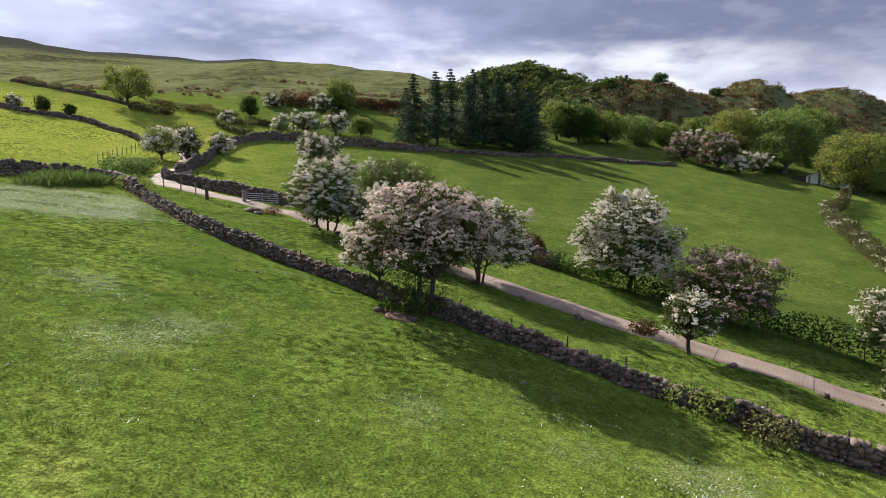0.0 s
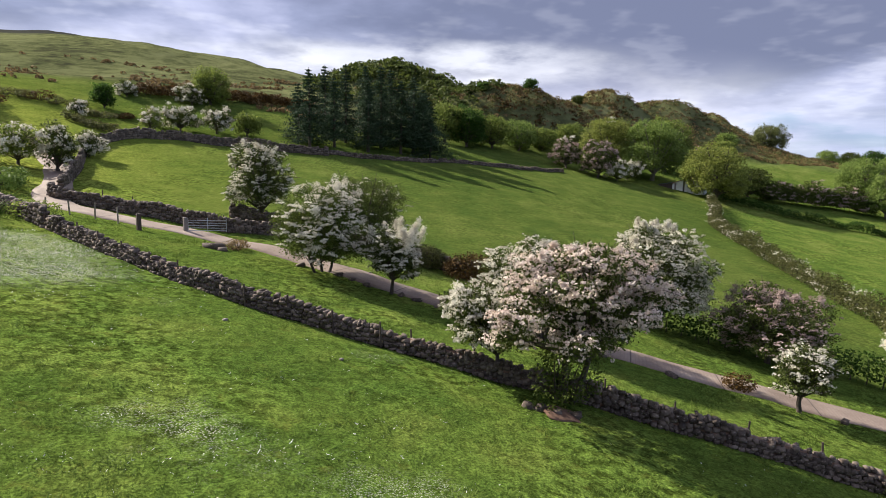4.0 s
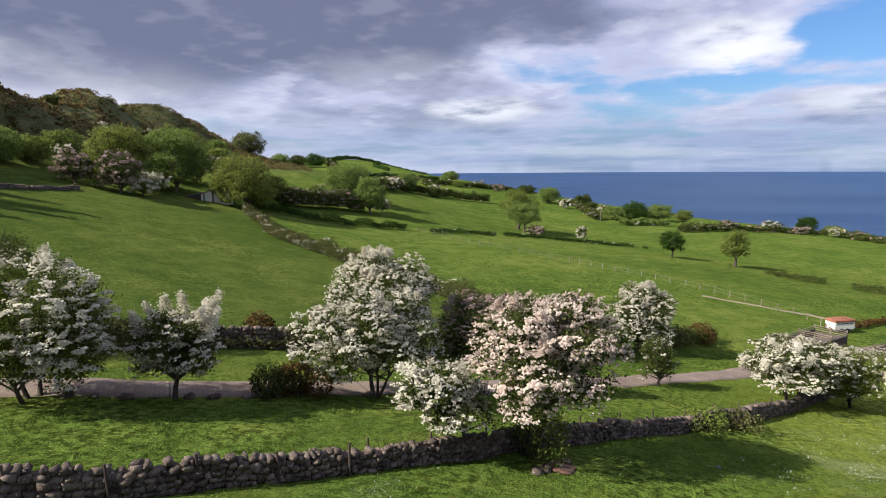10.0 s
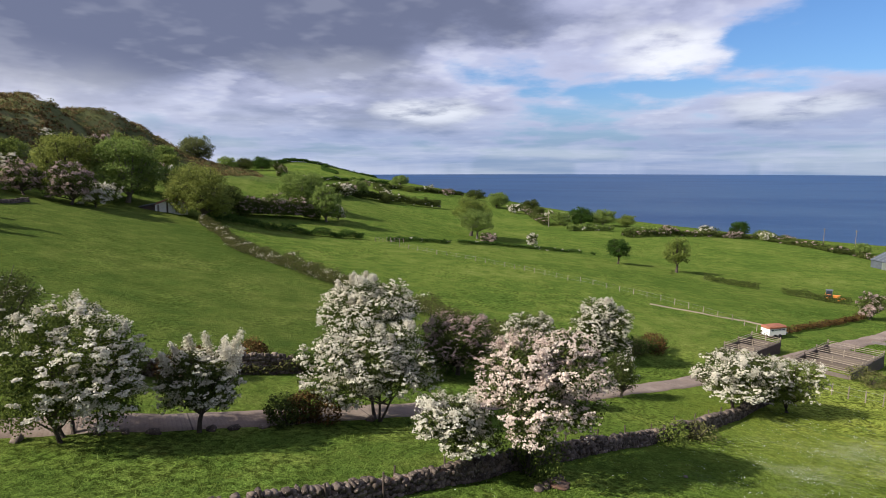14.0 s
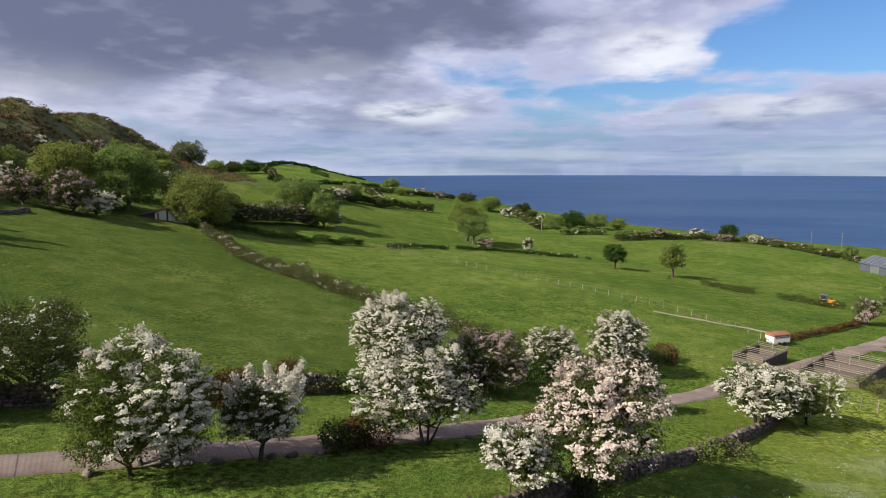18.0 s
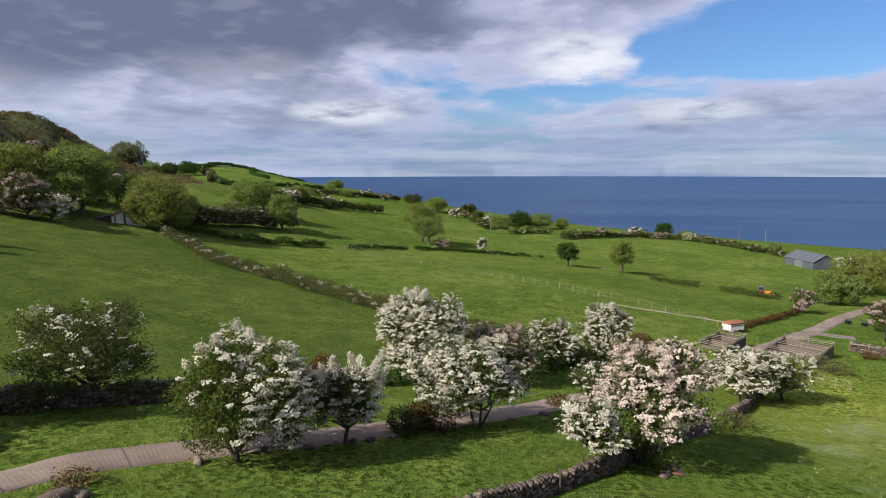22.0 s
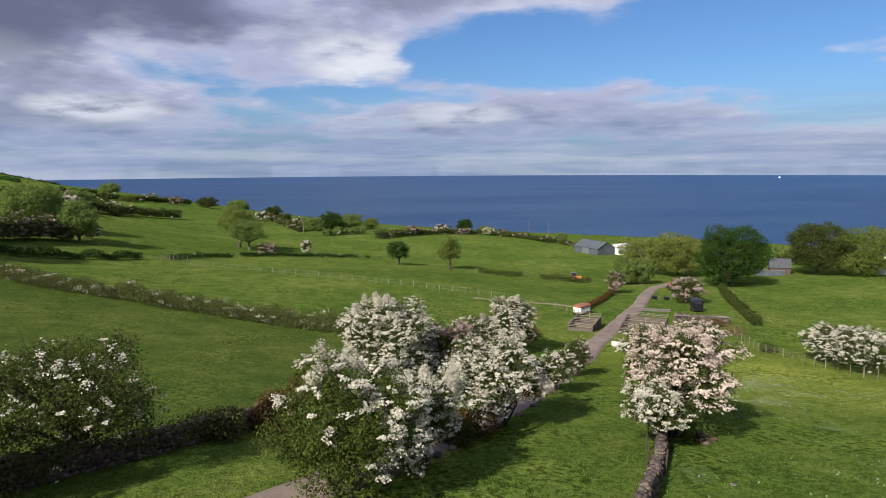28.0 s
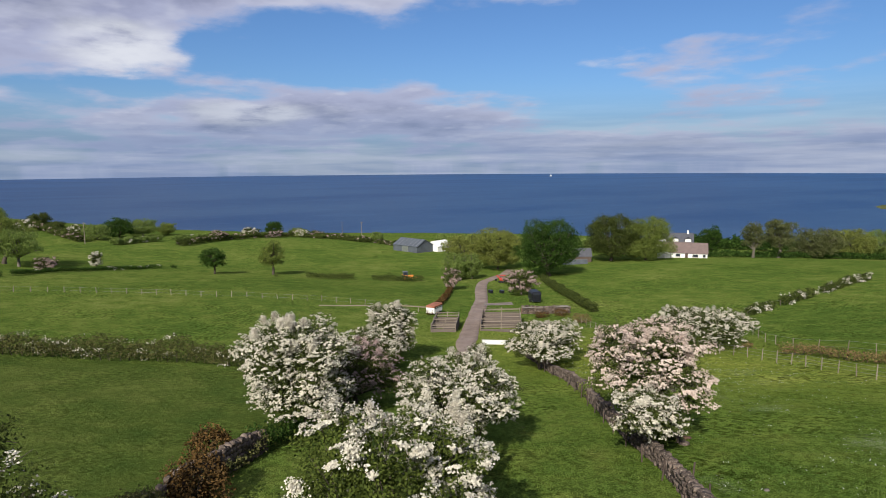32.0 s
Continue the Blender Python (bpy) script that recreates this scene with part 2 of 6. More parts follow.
    petals = n.math("MULTIPLY", n.range(dot, 0.20, 0.50, 1.0, 0.0), n.math("MULTIPLY", drift, n.math("GREATER_THAN", flowers, 0.02)))
    col = n.mix(petals, col, (0.68, 0.66, 0.57))
    relief = n.math("ADD", n.math("MULTIPLY", fine, 0.35), n.math("ADD", n.math("MULTIPLY", tuft, 0.9), n.math("MULTIPLY", mid, 0.8)))
    finish(n, col, 0.95, relief, 0.28, 0.95, spec=0.0)
    return m


def lane_material():
    m, n = material("lane_concrete")
    p = place(n)
    co = n.add("ShaderNodeAttribute", attribute_name="along").outputs["Fac"]
    groove = n.add("ShaderNodeMath", {0: n.math("MULTIPLY", co, 30.0)}, operation="SINE").outputs[0]
    big, fine = n.noise(p, 0.35, 5.0, 0.6), n.noise(p, 9.0, 5.0, 0.7)
    v = n.math("ADD", n.math("MULTIPLY", big, 0.6), n.math("MULTIPLY", fine, 0.4))
    col = n.ramp(v, [(0.34, (0.140, 0.102, 0.080)), (0.50, (0.220, 0.168, 0.134)), (0.66, (0.310, 0.250, 0.205))])
    seam = n.range(n.math("ABSOLUTE", n.math("SUBTRACT", n.math("FRACT", n.math("MULTIPLY", co, 0.2)), 0.5)), 0.488, 0.497)
    col = n.mix(seam, col, (0.09, 0.07, 0.06))
    col = n.mix(n.range(groove, 0.2, 0.95, 0.0, 0.22), col, (0.13, 0.10, 0.085))
    finish(n, col, 0.85, n.math("ADD", n.math("MULTIPLY", groove, 0.25), fine), 0.012, 0.6)
    return m


def sea_material():
    m, n = material("sea")
    p = place(n)
    s = n.add("ShaderNodeMapping", {"Vector": p, "Scale": (0.004, 0.0012, 1.0)}).outputs[0]
    patch = n.noise(s, 1.0, 5.0, 0.6)
    # the bluer look of far water is put into the colour by distance
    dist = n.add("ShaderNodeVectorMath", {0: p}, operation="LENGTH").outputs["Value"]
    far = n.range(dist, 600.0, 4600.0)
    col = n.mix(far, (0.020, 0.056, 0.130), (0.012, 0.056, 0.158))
    col = n.mix(n.range(patch, 0.40, 0.64), col, (0.006, 0.036, 0.112))
    ripple = n.noise(n.add("ShaderNodeMapping", {"Vector": p, "Scale": (0.03, 0.010, 1.0)}).outputs[0], 1.0, 6.0, 0.7)
    col = n.mix(n.range(ripple, 0.50, 0.66, 0.0, 0.35), col, (0.045, 0.095, 0.180))
    wave = n.noise(p, 0.12, 5.0, 0.65)
    finish(n, col, 0.45, wave, 0.6, 0.5, spec=0.12)
    return m


def bark_material(name, a, b):
    m, n = material(name)
    p = n.add("ShaderNodeMapping", {"Vector": place(n), "Scale": (9.0, 9.0, 2.0)}).outputs[0]
    v = n.noise(p, 1.4, 6.0, 0.7)
    finish(n, n.ramp(v, [(0.35, a), (0.65, b)]), 0.9, v, 0.03, 0.8)
    return m


PASTURE, LANE, SEA = grass_material(), lane_material(), sea_material()
BARK = bark_material("hawthorn_bark", (0.028, 0.022, 0.017), (0.105, 0.085, 0.065))
PALE_BARK = bark_material("pale_bark", (0.07, 0.06, 0.045), (0.20, 0.18, 0.14))
LEAF_HAW = leaf_material("hawthorn_leaf", (0.028, 0.042, 0.010), (0.100, 0.125, 0.028), 0.36)
LEAF_MAY = leaf_material("may_leaf", (0.030, 0.050, 0.010), (0.125, 0.158, 0.030), 0.4)
LEAF_YOUNG = leaf_material("young_leaf", (0.085, 0.125, 0.024), (0.230, 0.275, 0.062), 0.45)
LEAF_ASH = leaf_material("ash_leaf", (0.095, 0.148, 0.032), (0.240, 0.310, 0.080), 0.45)
LEAF_YELLOW = leaf_material("willow_leaf", (0.120, 0.146, 0.030), (0.270, 0.300, 0.072), 0.45)
LEAF_DARK = leaf_material("sycamore_leaf", (0.018, 0.046, 0.009), (0.075, 0.138, 0.024))
LEAF_PALE = leaf_material("spring_leaf", (0.085, 0.102, 0.036), (0.180, 0.195, 0.075))
NEEDLE = leaf_material("spruce_needle", (0.014, 0.028, 0.016), (0.050, 0.084, 0.040), 0.2)
GORSE = leaf_material("gorse_leaf", (0.055, 0.066, 0.022), (0.170, 0.165, 0.056), 0.25)
HEDGE_LEAF = leaf_material("clipped_hedge_leaf", (0.030, 0.036, 0.011), (0.110, 0.110, 0.034), 0.2)
GORSE_BROWN = leaf_material("gorse_brown", (0.036, 0.024, 0.010), (0.130, 0.074, 0.022), 0.15)
BRACKEN = leaf_material("heath_scrub", (0.080, 0.060, 0.030), (0.260, 0.180, 0.078), 0.25)
BLOSSOM = leaf_material("white_blossom", (0.46, 0.43, 0.34), (0.78, 0.74, 0.63), 0.25, 0.8)
BLOSSOM_PINK = leaf_material("pink_blossom", (0.48, 0.37, 0.32), (0.78, 0.68, 0.59), 0.25, 0.8)
BLOSSOM_DUSKY = leaf_material("dusky_blossom", (0.24, 0.17, 0.155), (0.48, 0.37, 0.34), 0.2, 0.7)
BLADE = leaf_material("grass_blade", (0.058, 0.104, 0.016), (0.142, 0.196, 0.034), 0.22)
RUSH = leaf_material("rush_blade", (0.050, 0.095, 0.015), (0.150, 0.210, 0.050), 0.3)
PETAL = leaf_material("daisy_petal", (0.66, 0.67, 0.62), (0.85, 0.85, 0.82), 0.2)
STONE = rough_material("field_stone", (0.026, 0.020, 0.016), (0.088, 0.067, 0.053), (0.240, 0.188, 0.150), 9.0, 0.9, 0.05, (0.32, 0.275, 0.225))
EARTH = rough_material("bare_earth", (0.06, 0.035, 0.024), (0.13, 0.075, 0.05), (0.20, 0.13, 0.09), 5.0, 0.95, 0.05)
EARTH_PALE = rough_material("dry_earth", (0.20, 0.16, 0.10), (0.30, 0.25, 0.17), (0.38, 0.33, 0.24), 5.0, 0.95, 0.03)
TIMBER = rough_material("weathered_timber", (0.10, 0.08, 0.06), (0.20, 0.165, 0.13), (0.32, 0.27, 0.22), 8.0, 0.85, 0.01)
DARK_TIMBER = rough_material("dark_timber", (0.035, 0.025, 0.02), (0.075, 0.055, 0.045), (0.12, 0.09, 0.07), 8.0, 0.85, 0.01)
CONCRETE = rough_material("old_concrete", (0.100, 0.085, 0.075), (0.175, 0.152, 0.136), (0.265, 0.238, 0.215), 2.5, 0.9, 0.01)
PEN_STONE = rough_material("stained_concrete", (0.055, 0.043, 0.036), (0.105, 0.084, 0.070), (0.165, 0.138, 0.118), 2.5, 0.9, 0.01)
METAL = plain_material("galvanised_steel", (0.42, 0.44, 0.46), 0.45, 0.8)
WIRE = plain_material("fence_wire", (0.30, 0.30, 0.30), 0.5, 0.7)
SHEET = plain_material("grey_sheet", (0.085, 0.098, 0.115), 0.55, 0.0, 0.3, 0.6)
WHITE = plain_material("white_render", (0.76, 0.75, 0.71), 0.8, 0.0, 0.12, 0.8)
SLATE = plain_material("slate_roof", (0.075, 0.078, 0.09), 0.6, 0.0, 0.3, 1.2)
TILE = plain_material("brown_roof", (0.155, 0.115, 0.105), 0.7, 0.0, 0.3, 1.2)
RED = plain_material("red_paint", (0.50, 0.055, 0.035), 0.45)
ORANGE = plain_material("orange_paint", (0.52, 0.19, 0.035), 0.5)
RUST = plain_material("rusty_sheet", (0.27, 0.105, 0.062), 0.8, 0.0, 0.45, 1.5)
BLACK = plain_material("black_plastic", (0.012, 0.013, 0.017), 0.35)
RUBBER = plain_material("rubber", (0.02, 0.02, 0.02), 0.8)
GLASS = plain_material("dark_glass", (0.03, 0.035, 0.045), 0.12)

# ---------------------------------------------------------------- mesh helpers


def mesh_np(name, verts, quads, mat=None, smooth=False):
    """A mesh out of numpy arrays: n x 3 points, m x 4 corners."""
    verts, quads = np.asarray(verts, np.float32), np.asarray(quads, np.int32)
    me = bpy.data.meshes.new(name)
    me.vertices.add(len(verts))
    me.vertices.foreach_set("co", verts.ravel())
    me.loops.add(quads.size)
    me.loops.foreach_set("vertex_index", quads.ravel())
    me.polygons.add(len(quads))
    me.polygons.foreach_set("loop_start", np.arange(0, quads.size, 4, dtype=np.int32))
    if smooth:
        me.polygons.foreach_set("use_smooth", np.ones(len(quads), bool))
    if mat:
        me.materials.append(mat)
    me.update(calc_edges=True)
    return me


def thing(name, x, y, label, category, group="", kind="", z=None, turn=0.0):
    e = new(name)
    e.empty_display_size = 0.3
    e.location = (x, y, land(x, y) if z is None else z)
    e.rotation_euler = (0, 0, radians(turn))
    return tagged(e, label, category, group, kind)


def part(name, me, parent, label="", mat=None):
    if isinstance(me, bmesh.types.BMesh):
        bm, me = me, bpy.data.meshes.new(name)
        bm.to_mesh(me)
        bm.free()
    if mat and not me.materials:
        me.materials.append(mat)
    ob = new(name, me)
    ob.parent = parent
    return tagged(ob, label)


CUBE_V = np.array([(x, y, z) for x in (-0.5, 0.5) for y in (-0.5, 0.5) for z in (-0.5, 0.5)])
CUBE_Q = np.array([(0, 1, 3, 2), (4, 6, 7, 5), (0, 4, 5, 1), (2, 3, 7, 6), (0, 2, 6, 4), (1, 5, 7, 3)])


def box(name, parent, c, s, mat, label="", rot=(0, 0, 0), bevel=0.02):
    """A box part with softened edges: centre, size, turn in degrees."""
    bm = bmesh.new()
    bmesh.ops.create_cube(bm, size=1.0)
    bmesh.ops.scale(bm, vec=s, verts=bm.verts)
    w = min(bevel, min(s) * 0.3)
    if w > 0.001:
        bmesh.ops.bevel(bm, geom=bm.edges[:], offset=w, segments=1, affect="EDGES")
    bmesh.ops.transform(bm, matrix=pose(*c, *rot), verts=bm.verts)
    return part(name, bm, parent, label, mat)


def barrel(name, parent, a, b, r0, r1, mat, label="", sides=10):
    """A tapered round bar from a to b."""
    a, b = Vector(a), Vector(b)
    bm = bmesh.new()
    bmesh.ops.create_cone(bm, cap_ends=True, segments=sides, radius1=r0, radius2=r1, depth=(b - a).length)
    m = Matrix.Translation((a + b) / 2) @ (b - a).to_track_quat("Z", "Y").to_matrix().to_4x4()
    bmesh.ops.transform(bm, matrix=m, verts=bm.verts)
    return part(name, bm, parent, label, mat)


def tubes(paths, sides=6):
    """Tapered tubes: each path is a list of (point, radius). Returns points and quads."""
    vs, qs, off = [], [], 0
    ang = np.arange(sides) * 2 * np.pi / sides
    for path in paths:
        pts = np.array([p for p, _ in path], float)
        rad = np.array([r for _, r in path], float)
        d = np.gradient(pts, axis=0)
        d /= np.linalg.norm(d, axis=1)[:, None] + 1e-9
        ref = np.where(np.abs(d[:, 2:3]) > 0.9, [[1.0, 0, 0]], [[0, 0, 1.0]])
        u = np.cross(d, ref)
        u /= np.linalg.norm(u, axis=1)[:, None] + 1e-9
        w = np.cross(d, u)
        ring = pts[:, None] + rad[:, None, None] * (np.cos(ang)[None, :, None] * u[:, None] + np.sin(ang)[None, :, None] * w[:, None])
        n = len(pts)
        vs.append(ring.reshape(-1, 3))
        i, k = np.meshgrid(np.arange(n - 1), np.arange(sides), indexing="ij")
        k2 = (k + 1) % sides
        qs.append(off + np.stack([i * sides + k, i * sides + k2, (i + 1) * sides + k2, (i + 1) * sides + k], -1).reshape(-1, 4))
        off += n * sides
    return np.concatenate(vs), np.concatenate(qs)


def leaves(rng, centres, size, out=None, spread=0.9, flat=0.55):
    """A pointed, slightly folded leaf at each centre, facing roughly outwards."""
    n = len(centres)
    nor = rng.normal(size=(n, 3)) * spread
    if out is not None:
        nor += out
    nor /= np.linalg.norm(nor, axis=1)[:, None] + 1e-9
    a = np.cross(nor, rng.normal(size=(n, 3)))
    a /= np.linalg.norm(a, axis=1)[:, None] + 1e-9
    b = np.cross(nor, a)
    s = (size * rng.uniform(0.6, 1.35, n))[:, None]
    fold = nor * s * 0.22
    v = np.stack([centres - a * s, centres - b * s * flat + fold, centres + a * s, centres + b * s * flat + fold], 1)
    return v.reshape(-1, 3), np.arange(4 * n).reshape(n, 4)


def polyline(points, step):
    """Evenly spaced points on a smooth line through the given ones."""
    p = np.array(points, float)
    q = np.vstack([2 * p[0] - p[1], p, 2 * p[-1] - p[-2]])
    out = []
    for i in range(1, len(q) - 2):
        t = np.linspace(0, 1, 40, endpoint=False)[:, None]
        a, b, c, d = q[i - 1], q[i], q[i + 1], q[i + 2]
        out.append(0.5 * (2 * b + (c - a) * t + (2 * a - 5 * b + 4 * c - d) * t ** 2 + (3 * b - a - 3 * c + d) * t ** 3))
    out = np.vstack(out + [p[-1:]])
    s = np.r_[0, np.cumsum(np.linalg.norm(np.diff(out, axis=0), axis=1))]
    n = max(2, int(round(s[-1] / step)) + 1)
    at = np.linspace(0, s[-1], n)
    return np.stack([np.interp(at, s, out[:, k]) for k in range(out.shape[1])], 1)


# ---------------------------------------------------------------- the lie of the land
PLANE = [-1.35, -5.09, 10.19]
SWELLS = [-1.43, -4.51, -8.51, 4.47, -4.72, -7.68, -2.56, 0.81, 4.68, -13.69, 11.74, -1.45, 0.26, -3.14, -9.19, 6.95, -5.23, -0.24, 0.96, -2.22, 3.21, -7.98, 2.77, 5.65, -0.34, -3.76, -0.58, -0.36, 7.43, -6.68, -0.81, -0.6, -2.51, -2.97, 1.09, 10.65]
HILLS = [1.74, 10.98, 5.98, -15.9, -7.36, 0.37, 15.62, 7.21, -5.65, 14.67, -2.35, -4.07, -9.68, 9.16, 19.04, 3.23, -1.95, -1.73, -13.47, -30.37, -0.22, -1.27, -7.64, 18.16, -3.02, -4.65, -4.25, -9.79, -6.91, -8.55]


def smooth(a, b, v):
    t = np.clip((v - a) / (b - a), 0, 1)
    return t * t * (3 - 2 * t)


def waves(x, y, size, seed):
    """Cheap rolling noise, about -1 to 1."""
    r = np.random.RandomState(seed)
    out = 0
    for k in range(5):
        a, f = r.uniform(0, 2 * np.pi), r.uniform(0.6, 1.9) / size
        out = out + np.sin((x * np.cos(a) + y * np.sin(a)) * f * 2 * np.pi + r.uniform(0, 6.3)) * 0.36
    return out


KNOLLS = [(69, 187, 27, 16, 15), (109, 204, 20, 17, 15.5), (150, 224, 32, 20, 20.5), (40, 229, 32, 28, 16), (550, 378, 85, 60, 10), (192, 250, 26, 20, 17)]


def relief(x, y):
    """Height of the ground."""
    x, y = np.asarray(x, float), np.asarray(y, float)
    cx, cy = np.clip(x, -260, 760), np.clip(y, -340, 420)
    h = PLANE[0] + PLANE[1] * cx / 100 + PLANE[2] * cy / 100
    k = 0
    for i in range(6):
        for j in range(6):
            h = h + SWELLS[k] * np.exp(-((cx + 90 - 60 * i) ** 2 + (cy + 90 - 66 * j) ** 2) / 4608)
            k += 1
    k = 0
    for i in range(6):
        for j in range(5):
            h = h + HILLS[k] * np.exp(-((cx + 350 - 190 * i) ** 2 + (cy + 280 - 190 * j) ** 2) / 45000)
            k += 1
    for ax, ay, wx, wy, up in KNOLLS:
        h = h + up * np.exp(-((x - ax) / wx) ** 2 - ((y - ay) / wy) ** 2)
    # moor climbing to its skyline in the north and west
    up = smooth(330, 1250, y - 0.15 * np.minimum(x, 0)) * (1 - smooth(60, 520, x))
    way = np.degrees(np.arctan2(x, np.maximum(y, 1.0)))
    ridge = np.interp(way, [-70, -33, -30, -26, -20, -15, -10, -5, 0, 12, 40], [205, 190, 174, 163, 160, 164, 150, 142, 134, 120, 100]) + 3 * waves(x, y, 170, 4)
    h = h + up * (ridge - 0.55 * np.maximum(h, 0)) - smooth(1250, 1900, y) * 60
    # rough ground has knolls, pasture hardly any
    steep = smooth(158, 180, y + 0.12 * x) * (1 - smooth(225, 265, x)) * (1 - smooth(250, 330, y)) * smooth(-10, 20, x)
    h = h + steep * (0.8 * waves(x, y, 26, 12) + 0.6 * waves(x, y, 11, 13))
    h = h + 2.2 * waves(x, y, 70, 5) * smooth(200, 420, y) * (1 - smooth(150, 300, x))
    h = h + 0.10 * waves(x, y, 9, 6) * smooth(10, 60, np.hypot(x + 5, y - 40)) + 0.05 * waves(x, y, 4.5, 7)
    # the coast falls away under the sea
    edge = 455 + 0.75 * np.clip(y - 60, 0, 420) + 0.2 * np.clip(y, -200, 0) + 20 * waves(x, y, 160, 8)
    h = h - smooth(0, 90, x - edge) * 75
    h = h - smooth(260, 420, -y) * smooth(0, 200, x) * 40
    # a headland across the bay
    h = np.where((x > -100) & (y < -760), -75 + 50 * np.exp(-((x - 352) / 150) ** 2 - ((y + 1180) / 120) ** 2), h)
    return h


def steps(lo, hi, near_lo, near_hi, fine, grow, cap):
    mid = list(np.arange(near_lo, near_hi, fine))
    for side, end in ((1, hi), (-1, lo)):
        s, v = fine, mid[-1] if side > 0 else mid[0]
        add = []
        while (v < end) if side > 0 else (v > end):
            s = min(s * grow, cap)
            v += side * s
            add.append(v)
        mid = mid + add if side > 0 else add[::-1] + mid
    return np.array(mid)


def moorland(x, y):
    """How much of the ground is rough hill land rather than pasture."""
    hill = smooth(4, 14, relief(x, y)) * smooth(150, 168, y + 0.10 * np.clip(x, -200, 60)) * (1 - smooth(215, 260, x))
    far = smooth(150, 190, y - 0.05 * x) * (1 - smooth(160, 260, x))
    return np.clip(np.maximum(hill, far), 0, 1)


GX, GY = steps(-1500, 860, -50, 62, 0.8, 1.06, 45), steps(-1500, 2000, 0, 78, 0.8, 1.06, 45)
gx, gy = np.meshgrid(GX, GY, indexing="ij")
gz = relief(gx, gy)
nx, ny = gx.shape
gi, gj = np.meshgrid(np.arange(nx - 1), np.arange(ny - 1), indexing="ij")
gq = np.stack([gi * ny + gj, (gi + 1) * ny + gj, (gi + 1) * ny + gj + 1, gi * ny + gj + 1], -1).reshape(-1, 4)


def land(x, y):
    """Height of the ground sheet as built."""
    x, y = np.asarray(x, float), np.asarray(y, float)
    i = np.clip(np.searchsorted(GX, x) - 1, 0, nx - 2)
    j = np.clip(np.searchsorted(GY, y) - 1, 0, ny - 2)
    u, v = (x - GX[i]) / (GX[i + 1] - GX[i]), (y - GY[j]) / (GY[j + 1] - GY[j])
    return gz[i, j] * (1 - u) * (1 - v) + gz[i + 1, j] * u * (1 - v) + gz[i, j + 1] * (1 - u) * v + gz[i + 1, j + 1] * u * v


ground_mesh = mesh_np("ground", np.stack([gx, gy, gz], -1).reshape(-1, 3), gq, PASTURE, True)


# field wall beside the drone's meadow, and the lane beyond it
WALL_LINE = [(-25.4, 52.4), (-19.5, 45.2), (-13.6, 39.0), (-7.4, 34.6), (-3.7, 32.3), (0.2, 30.2), (5.8, 26.9), (15.9, 20.9), (27.6, 15.8), (40.0, 10.8)]
LANE_LINE = [(-38, 97.5), (-34.3, 87.5), (-31.4, 77.5), (-30, 69), (-27.2, 63.5), (-21, 60.0), (-14.8, 56.7), (-11.4, 54.7), (-7.5, 51.0), (-3.7, 47.2), (0.4, 43.8), (5.7, 39.8), (10.6, 36.5), (17.0, 32.7), (21.8, 29.5), (27.0, 26.3), (36.6, 20.3), (47.4, 14.2), (58.1, 7.0), (70.3, -1.2), (85.5, -11.6), (104.0, -22.8), (119.5, -33.0), (128.0, -41.4), (136, -51), (146, -60)]
BOUNDARY = [(-16.5, 72), (-12, 68.5), (-4.8, 61.8), (4.5, 54.0), (13.5, 46.6), (20.5, 40.5), (29, 35.5), (40, 29.0), (52, 22)]


def beside(x, y, line):
    """Signed distance to the right of a line, and the distance."""
    p = polyline(line, 1.0)
    best, side = np.full(np.shape(x), 1e9), np.zeros(np.shape(x))
    for a, b in zip(p[:-1], p[1:]):
        d = b - a
        t = np.clip(((x - a[0]) * d[0] + (y - a[1]) * d[1]) / (d @ d), 0, 1)
        ex, ey = x - a[0] - t * d[0], y - a[1] - t * d[1]
        r = np.hypot(ex, ey)
        hit = r < best
        best = np.where(hit, r, best)
        side = np.where(hit, np.sign(ex * d[1] - ey * d[0]), side)
    return best * side


wall_side = beside(gx, gy, WALL_LINE)
field_side = beside(gx, gy, BOUNDARY)
meadow_part = ((wall_side > 0) & (gx < 60) & (gy < 75) & (gy > -60)).astype(float)


def clover(x, y):
    """Where white flowers gather in the meadow."""
    d = 0.05
    for ax, ay, w, l, up in ((-27, 43, 7, 7, 1.6), (-15.6, 24.0, 4.5, 3.2, 0.48), (-11, 18, 2.8, 3.2, 0.40), (-9.2, 22.3, 2.8, 2.8, 0.40), (-0.4, 18, 1.4, 2.4, 0.45), (16, 10, 12, 7, 0.62), (8, 17, 6, 3, 0.4), (-9, 33, 4, 1.6, 0.35), (4, 22, 3, 2, 0.3)):
        d = d + up * np.exp(-((x - ax) / w) ** 2 - ((y - ay) / l) ** 2)
    return d


drift = clover(gx, gy)
beyond = smooth(-6, 6, 38 + 1.7 * (gx - 37) - gy) * (gx > 37)
lush = np.where(field_side < 0, 0.95 - 0.60 * beyond, np.where(wall_side > 0, 0.15, 0.25)) * (1 - 0.8 * np.exp(-((gx + 60) / 40) ** 2 - ((gy - 90) / 40) ** 2))
# alpha dips in two soft ovals, where sunlit brightness is painted on the grass
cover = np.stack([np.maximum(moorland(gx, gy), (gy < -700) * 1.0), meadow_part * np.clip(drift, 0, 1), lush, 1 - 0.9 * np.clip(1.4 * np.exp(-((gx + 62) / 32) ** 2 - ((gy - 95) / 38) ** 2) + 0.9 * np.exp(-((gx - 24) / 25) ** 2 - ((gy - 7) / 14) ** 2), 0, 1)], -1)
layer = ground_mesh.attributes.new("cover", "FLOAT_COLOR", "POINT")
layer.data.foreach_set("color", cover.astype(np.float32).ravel())
